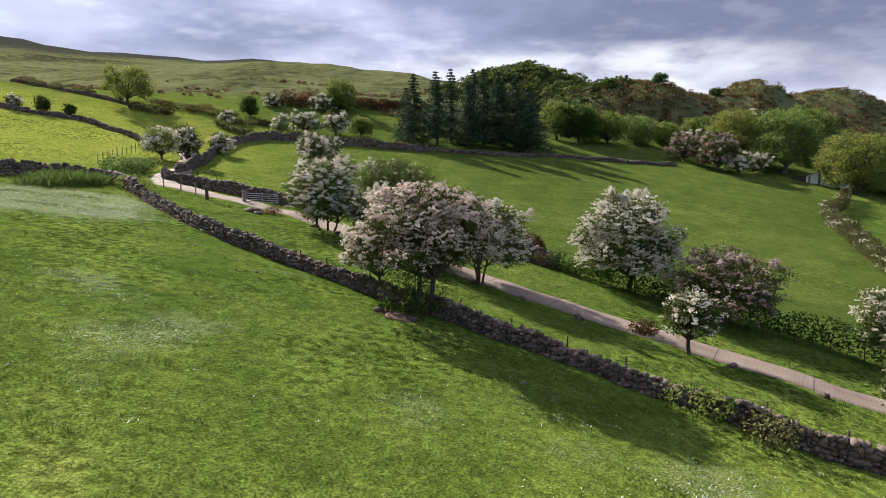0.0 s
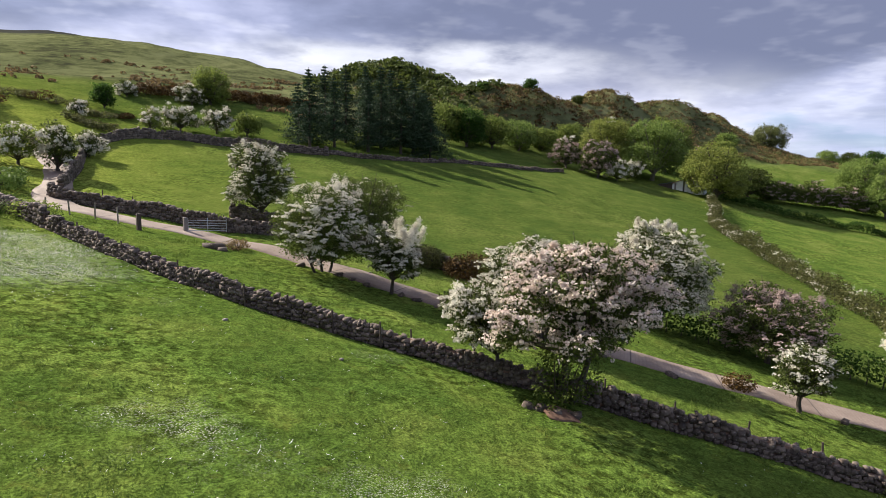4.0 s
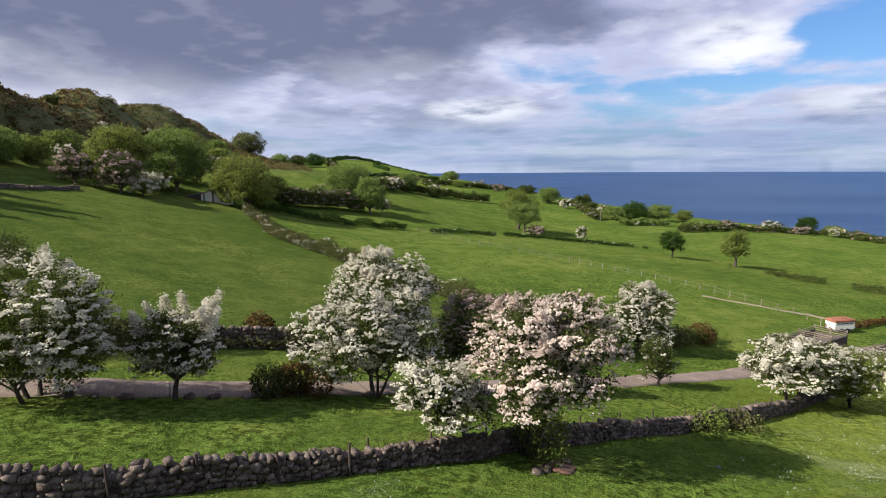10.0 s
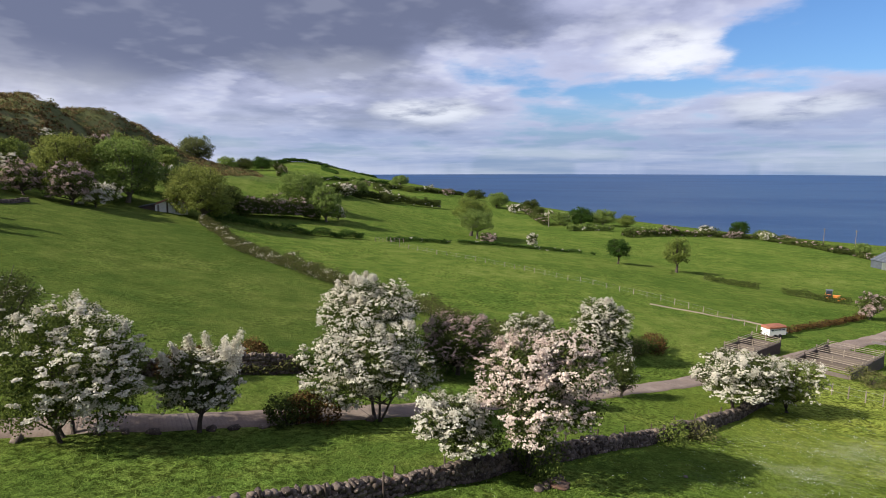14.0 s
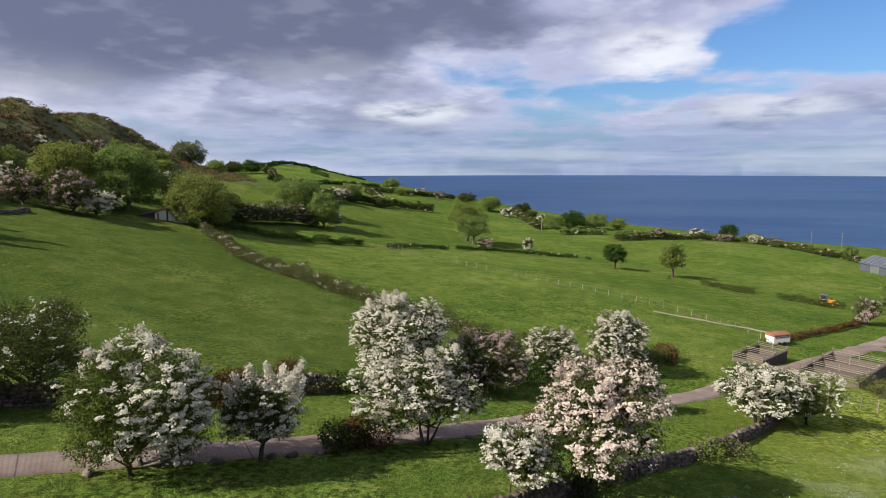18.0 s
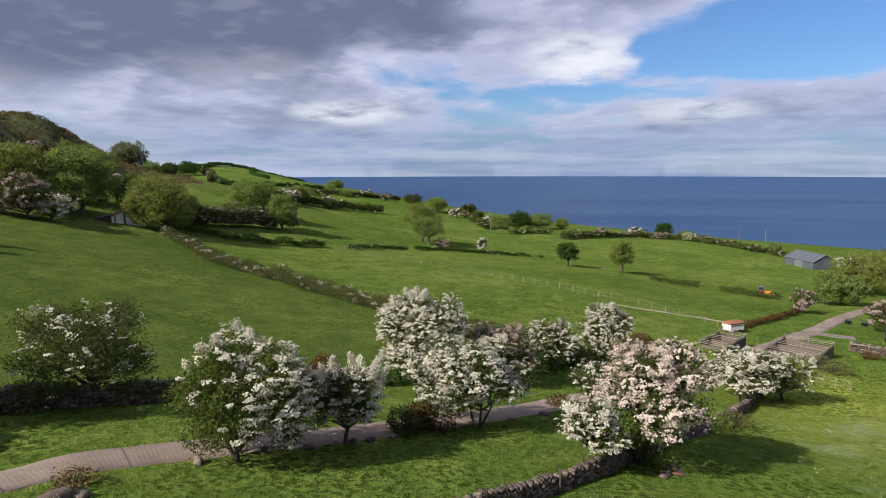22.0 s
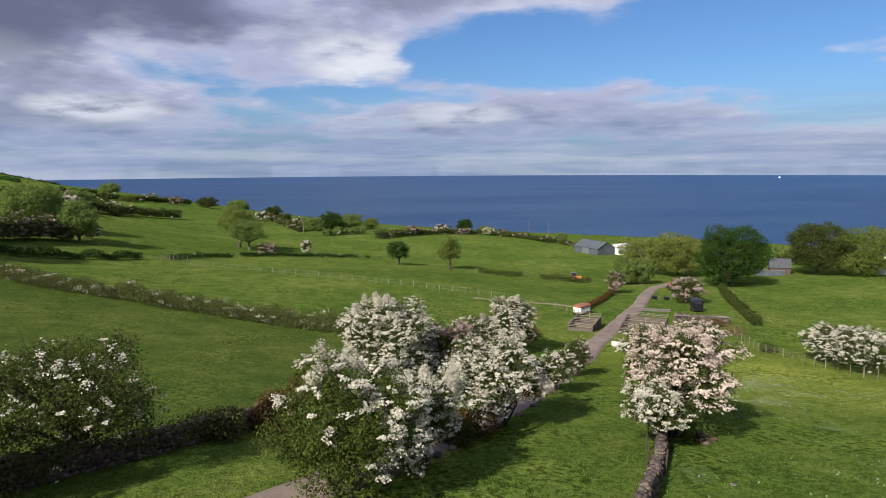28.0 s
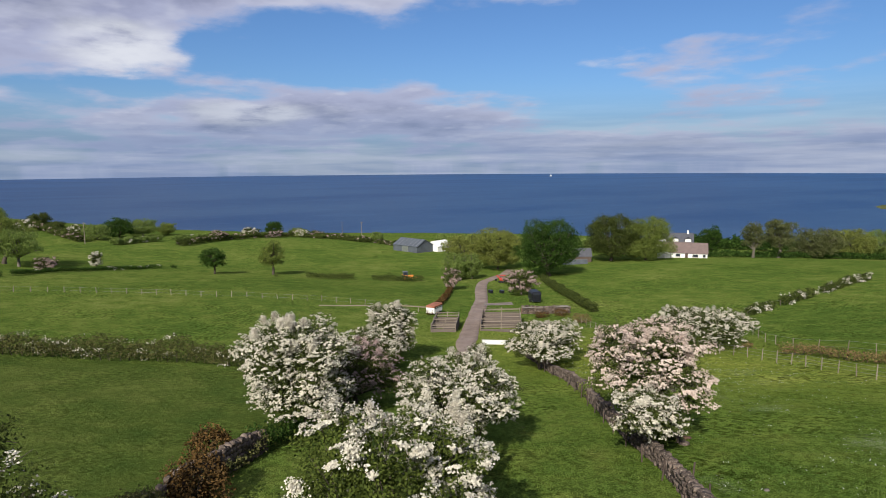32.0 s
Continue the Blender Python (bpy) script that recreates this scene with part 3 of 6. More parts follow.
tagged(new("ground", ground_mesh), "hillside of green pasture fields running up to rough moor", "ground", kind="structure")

ang = np.linspace(radians(-40), radians(215), 90)
rad = np.array([120, 400, 700, 1100, 1700, 2500, 3400, 4300, 4900.0])
aa, rr = np.meshgrid(ang, rad, indexing="ij")
sea_v = np.stack([rr * np.sin(aa), rr * np.cos(aa), np.full_like(rr, SEA_LEVEL)], -1)
si, sj = np.meshgrid(np.arange(89), np.arange(8), indexing="ij")
sea_q = np.stack([si * 9 + sj, si * 9 + sj + 1, (si + 1) * 9 + sj + 1, (si + 1) * 9 + sj], -1).reshape(-1, 4)[:, ::-1]
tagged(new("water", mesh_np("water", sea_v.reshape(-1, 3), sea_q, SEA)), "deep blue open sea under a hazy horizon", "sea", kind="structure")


def strip(line, width, lift, mat, name, label, category, wobble=0.25, seed=1):
    """A worn road or track laid on the ground."""
    p = polyline(line, 0.8)
    r = np.random.RandomState(seed)
    d = np.gradient(p, axis=0)
    d /= np.linalg.norm(d, axis=1)[:, None]
    side = np.stack([d[:, 1], -d[:, 0]], 1)
    wide = width * (1 + 0.2 * smooth(25, 60, p[:, 0]))
    cols = np.array([-0.53, -0.5, -0.25, 0.0, 0.25, 0.5, 0.53])
    edge = np.convolve(r.normal(size=(len(p) + 8)), np.ones(4) / 4, "same")[4:-4]
    edge2 = np.convolve(r.normal(size=(len(p) + 8)), np.ones(4) / 4, "same")[4:-4]
    rows = []
    for c in cols:
        w = wide * c + wobble * (edge if c < 0 else edge2) * (abs(c) > 0.4)
        q = p + side * w[:, None]
        z = land(q[:, 0], q[:, 1])
        rows.append(np.column_stack([q, z]))
    rows = np.stack(rows, 1)
    zc = rows[:, :, 2].max(1)
    rows[:, 1:-1, 2] = zc[:, None] + lift
    rows[:, [0, -1], 2] -= 0.25
    n, k = rows.shape[:2]
    i, j = np.meshgrid(np.arange(n - 1), np.arange(k - 1), indexing="ij")
    q = np.stack([i * k + j, i * k + j + 1, (i + 1) * k + j + 1, (i + 1) * k + j], -1).reshape(-1, 4)[:, ::-1]
    me = mesh_np(name, rows.reshape(-1, 3), q, mat)
    a = me.attributes.new("along", "FLOAT", "POINT")
    a.data.foreach_set("value", np.repeat(np.arange(n) * 0.8, k).astype(np.float32))
    return tagged(new(name, me), label, category, kind="structure")


strip([(86.5, 24), (85.3, 18), (84.0, 13), (82.8, 7.6), (80.5, 4.0)], 0.7, 0.02, EARTH_PALE, "path", "pale worn cattle track beside the fence", "track", 0.2, 4)
strip(LANE_LINE, 2.4, 0.03, LANE, "road", "narrow pinkish concrete farm lane with worn edges", "lane", 0.12)

# ---------------------------------------------------------------- trees


def crown_lobes(rng, h, r, bare, count, lean=(0, 0), ragged=0.5, flat=1.0, stretch=(0.0, 1.0)):
    """Uneven rounded masses that make up a crown, as centres and radii."""
    mid, half = (h + bare) / 2, (h - bare) / 2
    out = [((lean[0] * 0.5, lean[1] * 0.5, mid - half * 0.05), (r * 0.60, r * 0.60, half * 0.70))]
    for k in range(count):
        a = 2.4 * k + rng.uniform(-0.6, 0.6)
        e = -0.9 + 1.85 * (k + rng.uniform(0, 1)) / count
        s = rng.uniform(0.23, 0.42)
        full = np.sqrt(max(0.06, 1 - max(0.0, e) ** 2 * 0.9 - 0.25 * min(0.0, e) ** 2))
        q = full * (1 - s * 0.75) * rng.uniform(0.80 - 0.2 * ragged, 1.0 + 0.18 * ragged)
        z = mid + e * half * (1 - s * 0.8) * rng.uniform(0.9, 1.06)
        c = (q * r * np.cos(a) + lean[0] * (0.5 + e * 0.5), q * r * np.sin(a) + lean[1] * (0.5 + e * 0.5), z)
        out.append((c, (r * s * rng.uniform(0.9, 1.3), r * s * rng.uniform(0.9, 1.3), max(0.25 * r * s, half * s * rng.uniform(0.65, 1.05)) * flat)))
    if stretch[1] != 1.0:
        ax = np.array([math.cos(radians(stretch[0])), math.sin(radians(stretch[0])), 0.0])
        out = [(tuple(np.array(c) + ax * (np.array(c) @ ax) * (stretch[1] - 1)), z) for c, z in out]
    return out


def shell(rng, lobes, n, lo=0.72, hi=1.04, fall=0.0):
    """n points near the outer skin of the lobes, and the way out at each."""
    c = np.array([a for a, _ in lobes])
    s = np.array([b for _, b in lobes])
    w = s[:, 0] * s[:, 2]
    got, way = [], []
    total = 0
    for _ in range(8):
        k = rng.choice(len(lobes), n * 2, p=w / w.sum())
        d = rng.normal(size=(n * 2, 3))
        d /= np.linalg.norm(d, axis=1)[:, None]
        p = c[k] + d * s[k] * rng.uniform(lo, hi, (n * 2, 1))
        inside = (((p[:, None] - c[None]) / s[None]) ** 2).sum(2).min(1)
        ok = inside > lo * lo * 0.86
        ok &= rng.random(n * 2) < 1 - fall * np.clip(-d[:, 2], 0, 1)
        got.append(p[ok])
        way.append(d[ok])
        total += ok.sum()
        if total >= n:
            break
    return np.concatenate(got)[:n], np.concatenate(way)[:n]


def branches(rng, lobes, h, girth, bare, stems=1):
    """Trunk and limbs that reach into the lobes."""
    paths, top = [], np.array(lobes[0][0])
    for s in range(stems):
        foot = np.array([rng.normal() * girth * 1.2, rng.normal() * girth * 1.2, -0.35]) if stems > 1 else np.array([0, 0, -0.35])
        knee = np.array([foot[0] * 2 + rng.normal() * 0.12 * h * 0.3, foot[1] * 2 + rng.normal() * 0.12 * h * 0.3, bare + 0.25 * (h - bare) * 0.4])
        g = girth / np.sqrt(stems)
        pts = [foot, foot * 0.75 + knee * 0.25, foot * 0.4 + knee * 0.6 + rng.normal(size=3) * g * 0.4, knee, knee * 0.4 + top * 0.6, top + (0, 0, (h - bare) * 0.2)]
        paths.append([(p, g * f) for p, f in zip(pts, (1.55, 1.1, 0.92, 0.8, 0.5, 0.12))])
        for i, (c, sz) in enumerate(lobes[1:]):
            if i % stems != s:
                continue
            c = np.array(c)
            start = pts[2] * 0.5 + pts[3] * 0.5 if c[2] < top[2] else pts[3]
            bend = start * 0.5 + c * 0.5 + rng.normal(size=3) * 0.12 * sz[0] + (0, 0, 0.1 * sz[0])
            paths.append([(start, g * 0.5), (bend, g * 0.3), (c, g * 0.16), (c + (c - start) * 0.25, g * 0.04)])
            for _ in range(3):
                e = c + rng.normal(size=3) * np.array(sz) * 0.65
                paths.append([(bend * 0.3 + c * 0.7, g * 0.13), ((c + e) / 2 + rng.normal(size=3) * 0.05, g * 0.08), (e, g * 0.03)])
    return paths


def tree(name, x, y, h, r, label, category="tree", seed=0, bare=None, leaf=None, leaf_n=2500, leaf_size=0.2, flower=None, flower_n=0,
         flower_size=0.075, tufts=300, tuft_r=0.26, girth=None, lobes=9, lean=(0, 0), group="", stems=1, spikes=0, bark=None, turn=0.0, flower_low=0.25, inner=0.45, reach=0.2, floor=0.0,
         flat=1.0, stretch=(0.0, 1.0), per=4, bloom=None):
    rng = np.random.default_rng(seed + 1000)
    bare = h * 0.18 if bare is None else bare
    girth = 0.035 * h if girth is None else girth
    t = thing(name, x, y, label, category, group, turn=turn)
    mass = crown_lobes(rng, h, r, bare, lobes, lean, 0.5, flat, stretch)
    v, q = tubes(branches(rng, mass, h, girth, bare, stems), 7)
    part("trunk", mesh_np("trunk", v, q, bark or BARK, True), t)
    # leaves gather in sprays, with gaps between them
    k = max(60, leaf_n // 14)
    p, d = shell(rng, mass, k, inner, 1.05)
    at = rng.integers(0, len(p), leaf_n)
    spread = leaf_size * 1.3 + 0.028 * r
    c = p[at] + rng.normal(size=(leaf_n, 3)) * spread * np.array([1, 1, 0.65])
    v, q = leaves(rng, c, leaf_size, d[at] * 0.9 + (0, 0, 0.35))
    part("crown", mesh_np("crown", v, q, leaf or LEAF_HAW), t)
    if flower:
        # level sprays reach out of the crown, each a shelf of flower heads that droops at its end
        sprays = max(14, tufts // per)
        p, d = shell(rng, mass, sprays, 0.86, 1.03, flower_low)
        keep = np.clip((p[:, 2] / h - floor) / 0.22, 0.04, 1)
        if bloom:
            # one side and the top flower, the rest stays green
            keep = keep * np.clip(0.30 + 1.5 * ((p[:, 0] * bloom[0] + p[:, 1] * bloom[1]) / r + bloom[2] * (p[:, 2] / h - 0.55)), 0.05, 1)
        keep = rng.random(len(p)) < keep
        p, d = p[keep], d[keep]
        sprays = len(p)
        run = d * np.array([1, 1, 0.3]) + rng.normal(size=(sprays, 3)) * 0.32 + (0, 0, 0.06)
        run /= np.linalg.norm(run, axis=1)[:, None]
        across = np.cross(run, (0, 0, 1.0))
        across /= np.linalg.norm(across, axis=1)[:, None] + 1e-6
        span = rng.uniform(0.35, 1.0, sprays) * (0.26 + 0.07 * r)
        i = rng.integers(0, sprays, tufts)
        u, w = rng.uniform(-0.8, 1.0, tufts), rng.normal(size=tufts) * 0.36
        head = p[i] + run[i] * (u * span[i])[:, None] + across[i] * (w * span[i] * (1 - 0.45 * np.abs(u)))[:, None] + rng.normal(size=(tufts, 3)) * tuft_r * 0.5
        head[:, 2] += (0.10 - 0.22 * u * u - 0.25 * w * w) * span[i]
        size = rng.uniform(0.55, 1.35, tufts)
        at = rng.integers(0, tufts, flower_n)
        c = head[at] + rng.normal(size=(flower_n, 3)) * (tuft_r * size[at])[:, None] * np.array([1, 1, 0.6])
        d = d[i]
        o = d[at]
        if spikes:
            # upright flowering shoots of uneven length
            m = int(flower_n * 0.16 * reach / 0.10)
            s, sd = shell(rng, mass, spikes * 6, 0.85, 1.0)
            top = np.argsort(-s[:, 2] - rng.normal(size=len(s)) * 0.12 * h)[:spikes]
            s, sd = s[top], sd[top]
            i = rng.integers(0, len(s), m)
            up = np.round(rng.uniform(0, 1, m) * 6 + rng.normal(size=m) * 0.22)[:, None] / 6
            far = rng.uniform(0.35, 1.0, len(s))[i][:, None] * reach * h
            c2 = s[i] + (np.array([0, 0, 1.0]) + sd[i] * (0.5, 0.5, 0)) * up * far + rng.normal(size=(m, 3)) * (0.13 * (1.25 - 0.6 * up))
            c, o = np.concatenate([c, c2]), np.concatenate([o, sd[i]])
        v, q = leaves(rng, c, flower_size, o * 0.9 + (0, 0, 0.6), spread=0.55, flat=0.9)
        part("blossom", mesh_np("blossom", v, q, flower), t)
    return t


def hawthorn(x, y, h, r, label, seed, amount=1.0, detail=1.0, **more):
    """A may tree in flower; detail falls with distance."""
    area = r * h
    opts = dict(leaf_n=int(900 * area * detail), leaf_size=0.072 / detail ** 0.4, flower=BLOSSOM, flower_n=int(1350 * area * detail * amount), flower_size=0.044 / detail ** 0.45,
                tufts=int(230 * area * amount * detail) + 60, tuft_r=0.036, flower_low=0.45, floor=0.06, bare=h * 0.08, lobes=26, group="flowering hawthorns", spikes=12, reach=0.08, per=8, flat=0.9)
    opts.update(more)
    return tree("hawthorn_tree", x, y, h, r, label, "hawthorn", seed, **opts)


def conifer(x, y, h, r, label, seed, group="spruce plantation"):
    rng = np.random.default_rng(seed)
    t = thing("spruce_tree", x, y, label, "conifer", group)
    paths = [[((0, 0, -0.3), 0.024 * h), ((0.1, 0, h * 0.5), 0.013 * h), ((0, 0.1, h * 0.99), 0.02)]]
    cs, ds = [], []
    whorls = int(h * 1.6)
    low = rng.uniform(0.04, 0.14)
    for w in range(whorls):
        f = w / whorls
        z = h * (low + (0.99 - low) * f)
        reach = 1.5 * r * (1 - f) ** 0.85 * rng.uniform(0.6, 1.15) + 0.15
        for b in range(7):
            a = rng.uniform(0, 2 * np.pi)
            L = reach * rng.uniform(0.6, 1.1)
            d = np.array([np.cos(a), np.sin(a), 0])
            end = d * L + (0, 0, z - 0.16 * L + rng.normal() * 0.2)
            if b < 3:
                paths.append([(np.array([0, 0, z]), 0.05), (d * L * 0.5 + (0, 0, z - 0.02 * L), 0.03), (end, 0.01)])
            m = int(10 + 15 * L)
            u = rng.uniform(0.15, 1.05, m)[:, None]
            cs.append(u * d * L + (0, 0, z) - np.array([0, 0, 0.2]) * L * u ** 1.6 + rng.normal(size=(m, 3)) * (0.10 + 0.13 * L * (0.3 + u)) * np.array([1, 1, 0.35]))
            ds.append(np.tile(d * 0.3 + (0, 0, 0.8), (m, 1)))
    v, q = tubes(paths, 5)
    part("trunk", mesh_np("trunk", v, q, BARK, True), t)
    c = np.concatenate(cs)
    v, q = leaves(rng, c, 0.21, np.concatenate(ds), 0.7, 0.4)
    part("crown", mesh_np("crown", v, q, NEEDLE), t)
    return t


def bush(name, x, y, h, r, label, category, seed, leaf, n=900, size=0.12, group="", flower=None, flower_n=0, squash=1.0):
    """A dense shrub that reaches the ground."""
    rng = np.random.default_rng(seed + 77)
    t = thing(name, x, y, label, category, group)
    mass = [((rng.normal() * r * 0.35, rng.normal() * r * 0.35 * squash, h * rng.uniform(0.3, 0.55)), (r * rng.uniform(0.45, 0.75), r * rng.uniform(0.45, 0.75) * squash, h * rng.uniform(0.35, 0.5))) for _ in range(6)]
    paths = []
    for c, _ in mass:
        c = np.array(c)
        paths.append([((c[0] * 0.15, c[1] * 0.15, -0.2), 0.06), (c * (0.6, 0.6, 0.7), 0.04), (c + (0, 0, h * 0.25), 0.012)])
    v, q = tubes(paths, 5)
    tagged(part("woody_base", mesh_np("woody_base", v, q, BARK, True), t), kind="stuff")
    p, d = shell(rng, mass, n, 0.7, 1.1)
    p = p + rng.normal(size=p.shape) * 0.09
    p[:, 2] = np.abs(p[:, 2])
    v, q = leaves(rng, p, size, d * 0.7 + (0, 0, 0.4))
    part("foliage", mesh_np("foliage", v, q, leaf), t)
    if flower:
        p, d = shell(rng, mass, flower_n, 0.95, 1.12, 0.5)
        p[:, 2] = np.abs(p[:, 2])
        v, q = leaves(rng, p, size * 0.8, d, flat=0.8)
        part("blossom", mesh_np("blossom", v, q, flower), t)
    return t


def hedge(line, h, w, label, seed, leaf=None, per=70, size=0.16, flower=0.0, flower_mat=None, gaps=0.0, name="hedge"):
    """A field hedge of twiggy bushes with stems showing below."""
    rng = np.random.default_rng(seed + 5)
    p = polyline(line, 0.5)
    o = p[len(p) // 2]
    z0 = float(land(*o))
    t = thing(name, o[0], o[1], label, "hedge", "field hedges")
    zz = land(p[:, 0], p[:, 1]) - z0
    d = np.gradient(p, axis=0)
    d /= np.linalg.norm(d, axis=1)[:, None]
    nrm = np.stack([d[:, 1], -d[:, 0]], 1)
    top = h * (1 + 0.22 * waves(p[:, 0], p[:, 1], 7, seed) + 0.13 * rng.normal(size=len(p)))
    there = waves(p[:, 0], p[:, 1], 12, seed + 9) > -1 + 2 * gaps - 0.6 * (gaps == 0)
    n = int(per * len(p) * 0.5)
    k = rng.integers(0, len(p), n)
    k = k[there[k]]
    n = len(k)
    u = rng.uniform(-1, 1, n)
    f = rng.uniform(0.12, 1.0, n) ** 0.8
    wide = w * 0.5 * (1 - 0.45 * (f - 0.5) ** 2) * (0.8 + 0.3 * rng.random(n))
    edge = np.sign(u) * np.abs(u) ** 0.5
    xy = p[k] - o + nrm[k] * (edge * wide)[:, None] + d[k] * rng.normal(size=(n, 1)) * 0.3
    c = np.column_stack([xy, zz[k] + f * top[k]])
    out = np.column_stack([nrm[k] * edge[:, None], f])
    v, q = leaves(rng, c, size, out)
    part("foliage", mesh_np("foliage", v, q, leaf or LEAF_HAW), t)
    if flower:
        m = int(n * flower)
        spot = rng.integers(0, n, max(6, m // 24))
        at = spot[rng.integers(0, len(spot), m)]
        cc = c[at] + rng.normal(size=(m, 3)) * (0.30, 0.30, 0.14) + out[at] * 0.12
        v, q = leaves(rng, cc, size * 0.6, out[at], flat=0.8)
        part("blossom", mesh_np("blossom", v, q, flower_mat or BLOSSOM), t)
    paths = []
    for i in range(0, len(p), 2):
        if there[i]:
            a = np.array([*(p[i] - o), zz[i] - 0.2])
            paths.append([(a, 0.05), (a + (rng.normal() * 0.15, rng.normal() * 0.15, top[i] * 0.45), 0.035), (a + (rng.normal() * 0.3, rng.normal() * 0.3, top[i] * 0.9), 0.01)])
    if paths:
        v, q = tubes(paths, 4)
        tagged(part("woody_base", mesh_np("woody_base", v, q, BARK), t), kind="stuff")
    return t


def fence(line, gap, h, label, seed, mat=None, wires=3, thick=0.1, name="fence", every=1):
    """Posts with stretched wire between them."""
    rng = np.random.default_rng(seed)
    p = polyline(line, gap)
    o = p[len(p) // 2]
    z0 = float(land(*o))
    t = thing(name, o[0], o[1], label, "fence", "wire fences")
    z = land(p[:, 0], p[:, 1]) - z0
    bm = bmesh.new()
    bmesh.ops.create_cone(bm, cap_ends=True, segments=7, radius1=thick * 0.5, radius2=thick * 0.46, depth=h + 0.3)
    bmesh.ops.translate(bm, vec=(0, 0, (h - 0.3) / 2), verts=bm.verts)
    me = bpy.data.meshes.new("post")
    bm.to_mesh(me)
    bm.free()
    me.materials.append(mat or TIMBER)
    for i in range(len(p)):
        ob = part("post", me, t)
        ob.location = (*(p[i] - o), z[i])
        ob.rotation_euler = (rng.normal() * 0.04, rng.normal() * 0.04, rng.uniform(0, 6))
        ob.scale = (1, 1, rng.uniform(0.9, 1.12))
    for k in range(wires):
        zz = h * (0.35 + 0.58 * k / max(1, wires - 1))
        path = [((*(a - o), b + zz), 0.008 if len(p) < 60 else 0.012) for a, b in zip(p, z)]
        v, q = tubes([path], 4)
        part("wire", mesh_np("wire", v, q, WIRE), t)
    return t


# ---------------------------------------------------------------- dry stone walls


def stone_shape(seed):
    """A rounded, knobbly field stone in a unit box."""
    rng = np.random.default_rng(seed)
    g = np.array([-1, 0, 1.0])
    idx, vs, qs = {}, [], []
    for ax in range(3):
        for sg in (-1, 1):
            for i in range(2):
                for j in range(2):
                    corner = []
                    for a, b in ((i, j), (i + 1, j), (i + 1, j + 1), (i, j + 1)):
                        p = [0, 0, 0]
                        p[ax], p[(ax + 1) % 3], p[(ax + 2) % 3] = sg, g[a], g[b]
                        key = tuple(p)
                        if key not in idx:
                            idx[key] = len(vs)
                            vs.append(p)
                        corner.append(idx[key])
                    qs.append(corner if sg > 0 else corner[::-1])
    v = np.array(vs, float)
    ball = v / np.linalg.norm(v, axis=1)[:, None] * 1.12
    v = v * 0.66 + ball * 0.34
    v = v * (1 + rng.normal(size=v.shape) * 0.15)
    return v * 0.5, np.array(qs)


SHAPES = [stone_shape(i) for i in range(14)]
STONE_MESHES = []
for sv, sq in SHAPES:
    STONE_MESHES.append(mesh_np("stone", sv, sq, STONE))


def stone_wall(line, h, label, seed, thick=0.62, near=None, course=0.25, name="stone_wall"):
    """Uneven courses of field stones on both faces with a rubble core; stones within the given stretch are parts of their own."""
    rng = np.random.default_rng(seed)
    p = polyline(line, 0.1)
    s = np.r_[0, np.cumsum(np.linalg.norm(np.diff(p, axis=0), axis=1))]
    o = p[len(p) // 2]
    z0 = float(land(*o))
    t = thing(name, o[0], o[1], label, "stone wall", "dry stone walls")
    d = np.gradient(p, axis=0)
    d /= np.linalg.norm(d, axis=1)[:, None]

    def at(u):
        x, y = np.interp(u, s, p[:, 0]), np.interp(u, s, p[:, 1])
        return x, y, np.interp(u, s, d[:, 0]), np.interp(u, s, d[:, 1])

    vs, qs, off, made = [], [], 0, 0
    rows = int(round(h / course))
    for face in (-1, 1):
        for c in range(rows + 1):
            u = rng.uniform(0, 0.2)
            while u < s[-1]:
                cap = c == rows
                L = rng.uniform(0.8, 2.1) * course * (0.85 if cap else 1)
                x, y, dx, dy = at(u + L / 2)
                tall = course * rng.uniform(0.80, 1.35)
                dip = 1 + 0.10 * math.sin(u * 0.37 + seed) + 0.07 * math.sin(u * 1.3)
                z = (c + 0.42) * course * dip * 0.98 + rng.normal() * 0.03
                if cap and rng.random() < 0.45:
                    u += L
                    continue
                lean = thick * 0.5 * (1 - 0.30 * c / rows) - 0.16
                depth = rng.uniform(0.30, 0.42)
                side = face * (lean + rng.normal() * 0.025)
                cx, cy = x + dy * side, y - dx * side
                cz = float(land(cx, cy)) + z
                k = rng.integers(0, len(SHAPES))
                rot = Euler((rng.normal() * 0.22, rng.normal() * 0.22, math.atan2(dy, dx) + rng.normal() * 0.18))
                m = Matrix.LocRotScale((cx - o[0], cy - o[1], cz - z0), rot, (L * 1.03, depth, tall))
                if near and near[0] < x < near[1] and face == near[2] and made < 300:
                    ob = part("stone", STONE_MESHES[k], t)
                    ob.matrix_basis = m
                    made += 1
                else:
                    v = SHAPES[k][0] @ np.array(m.to_3x3()).T + np.array(m.translation)
                    vs.append(v)
                    qs.append(SHAPES[k][1] + off)
                    off += len(v)
                u += L
    rubble = part("rubble", mesh_np("rubble", np.concatenate(vs), np.concatenate(qs), STONE), t, "packed rounded stones of the wall")
    tagged(rubble, kind="stuff")
    # dark fill between the faces
    fv, fq = [], []
    step = p[::5]
    dd = d[::5]
    for i, (a, b) in enumerate(zip(step, dd)):
        for w, zz in ((-0.5, -0.3), (-0.42, h * 0.88), (0.42, h * 0.88), (0.5, -0.3)):
            q = a + np.array([b[1], -b[0]]) * w * (thick - 0.30)
            fv.append((q[0] - o[0], q[1] - o[1], float(land(*q)) - z0 + zz))
        if i:
            for e in range(3):
                fq.append(((i - 1) * 4 + e, i * 4 + e, i * 4 + e + 1, (i - 1) * 4 + e + 1))
    part("core", mesh_np("core", np.array(fv), np.array(fq), EARTH), t)
    return t

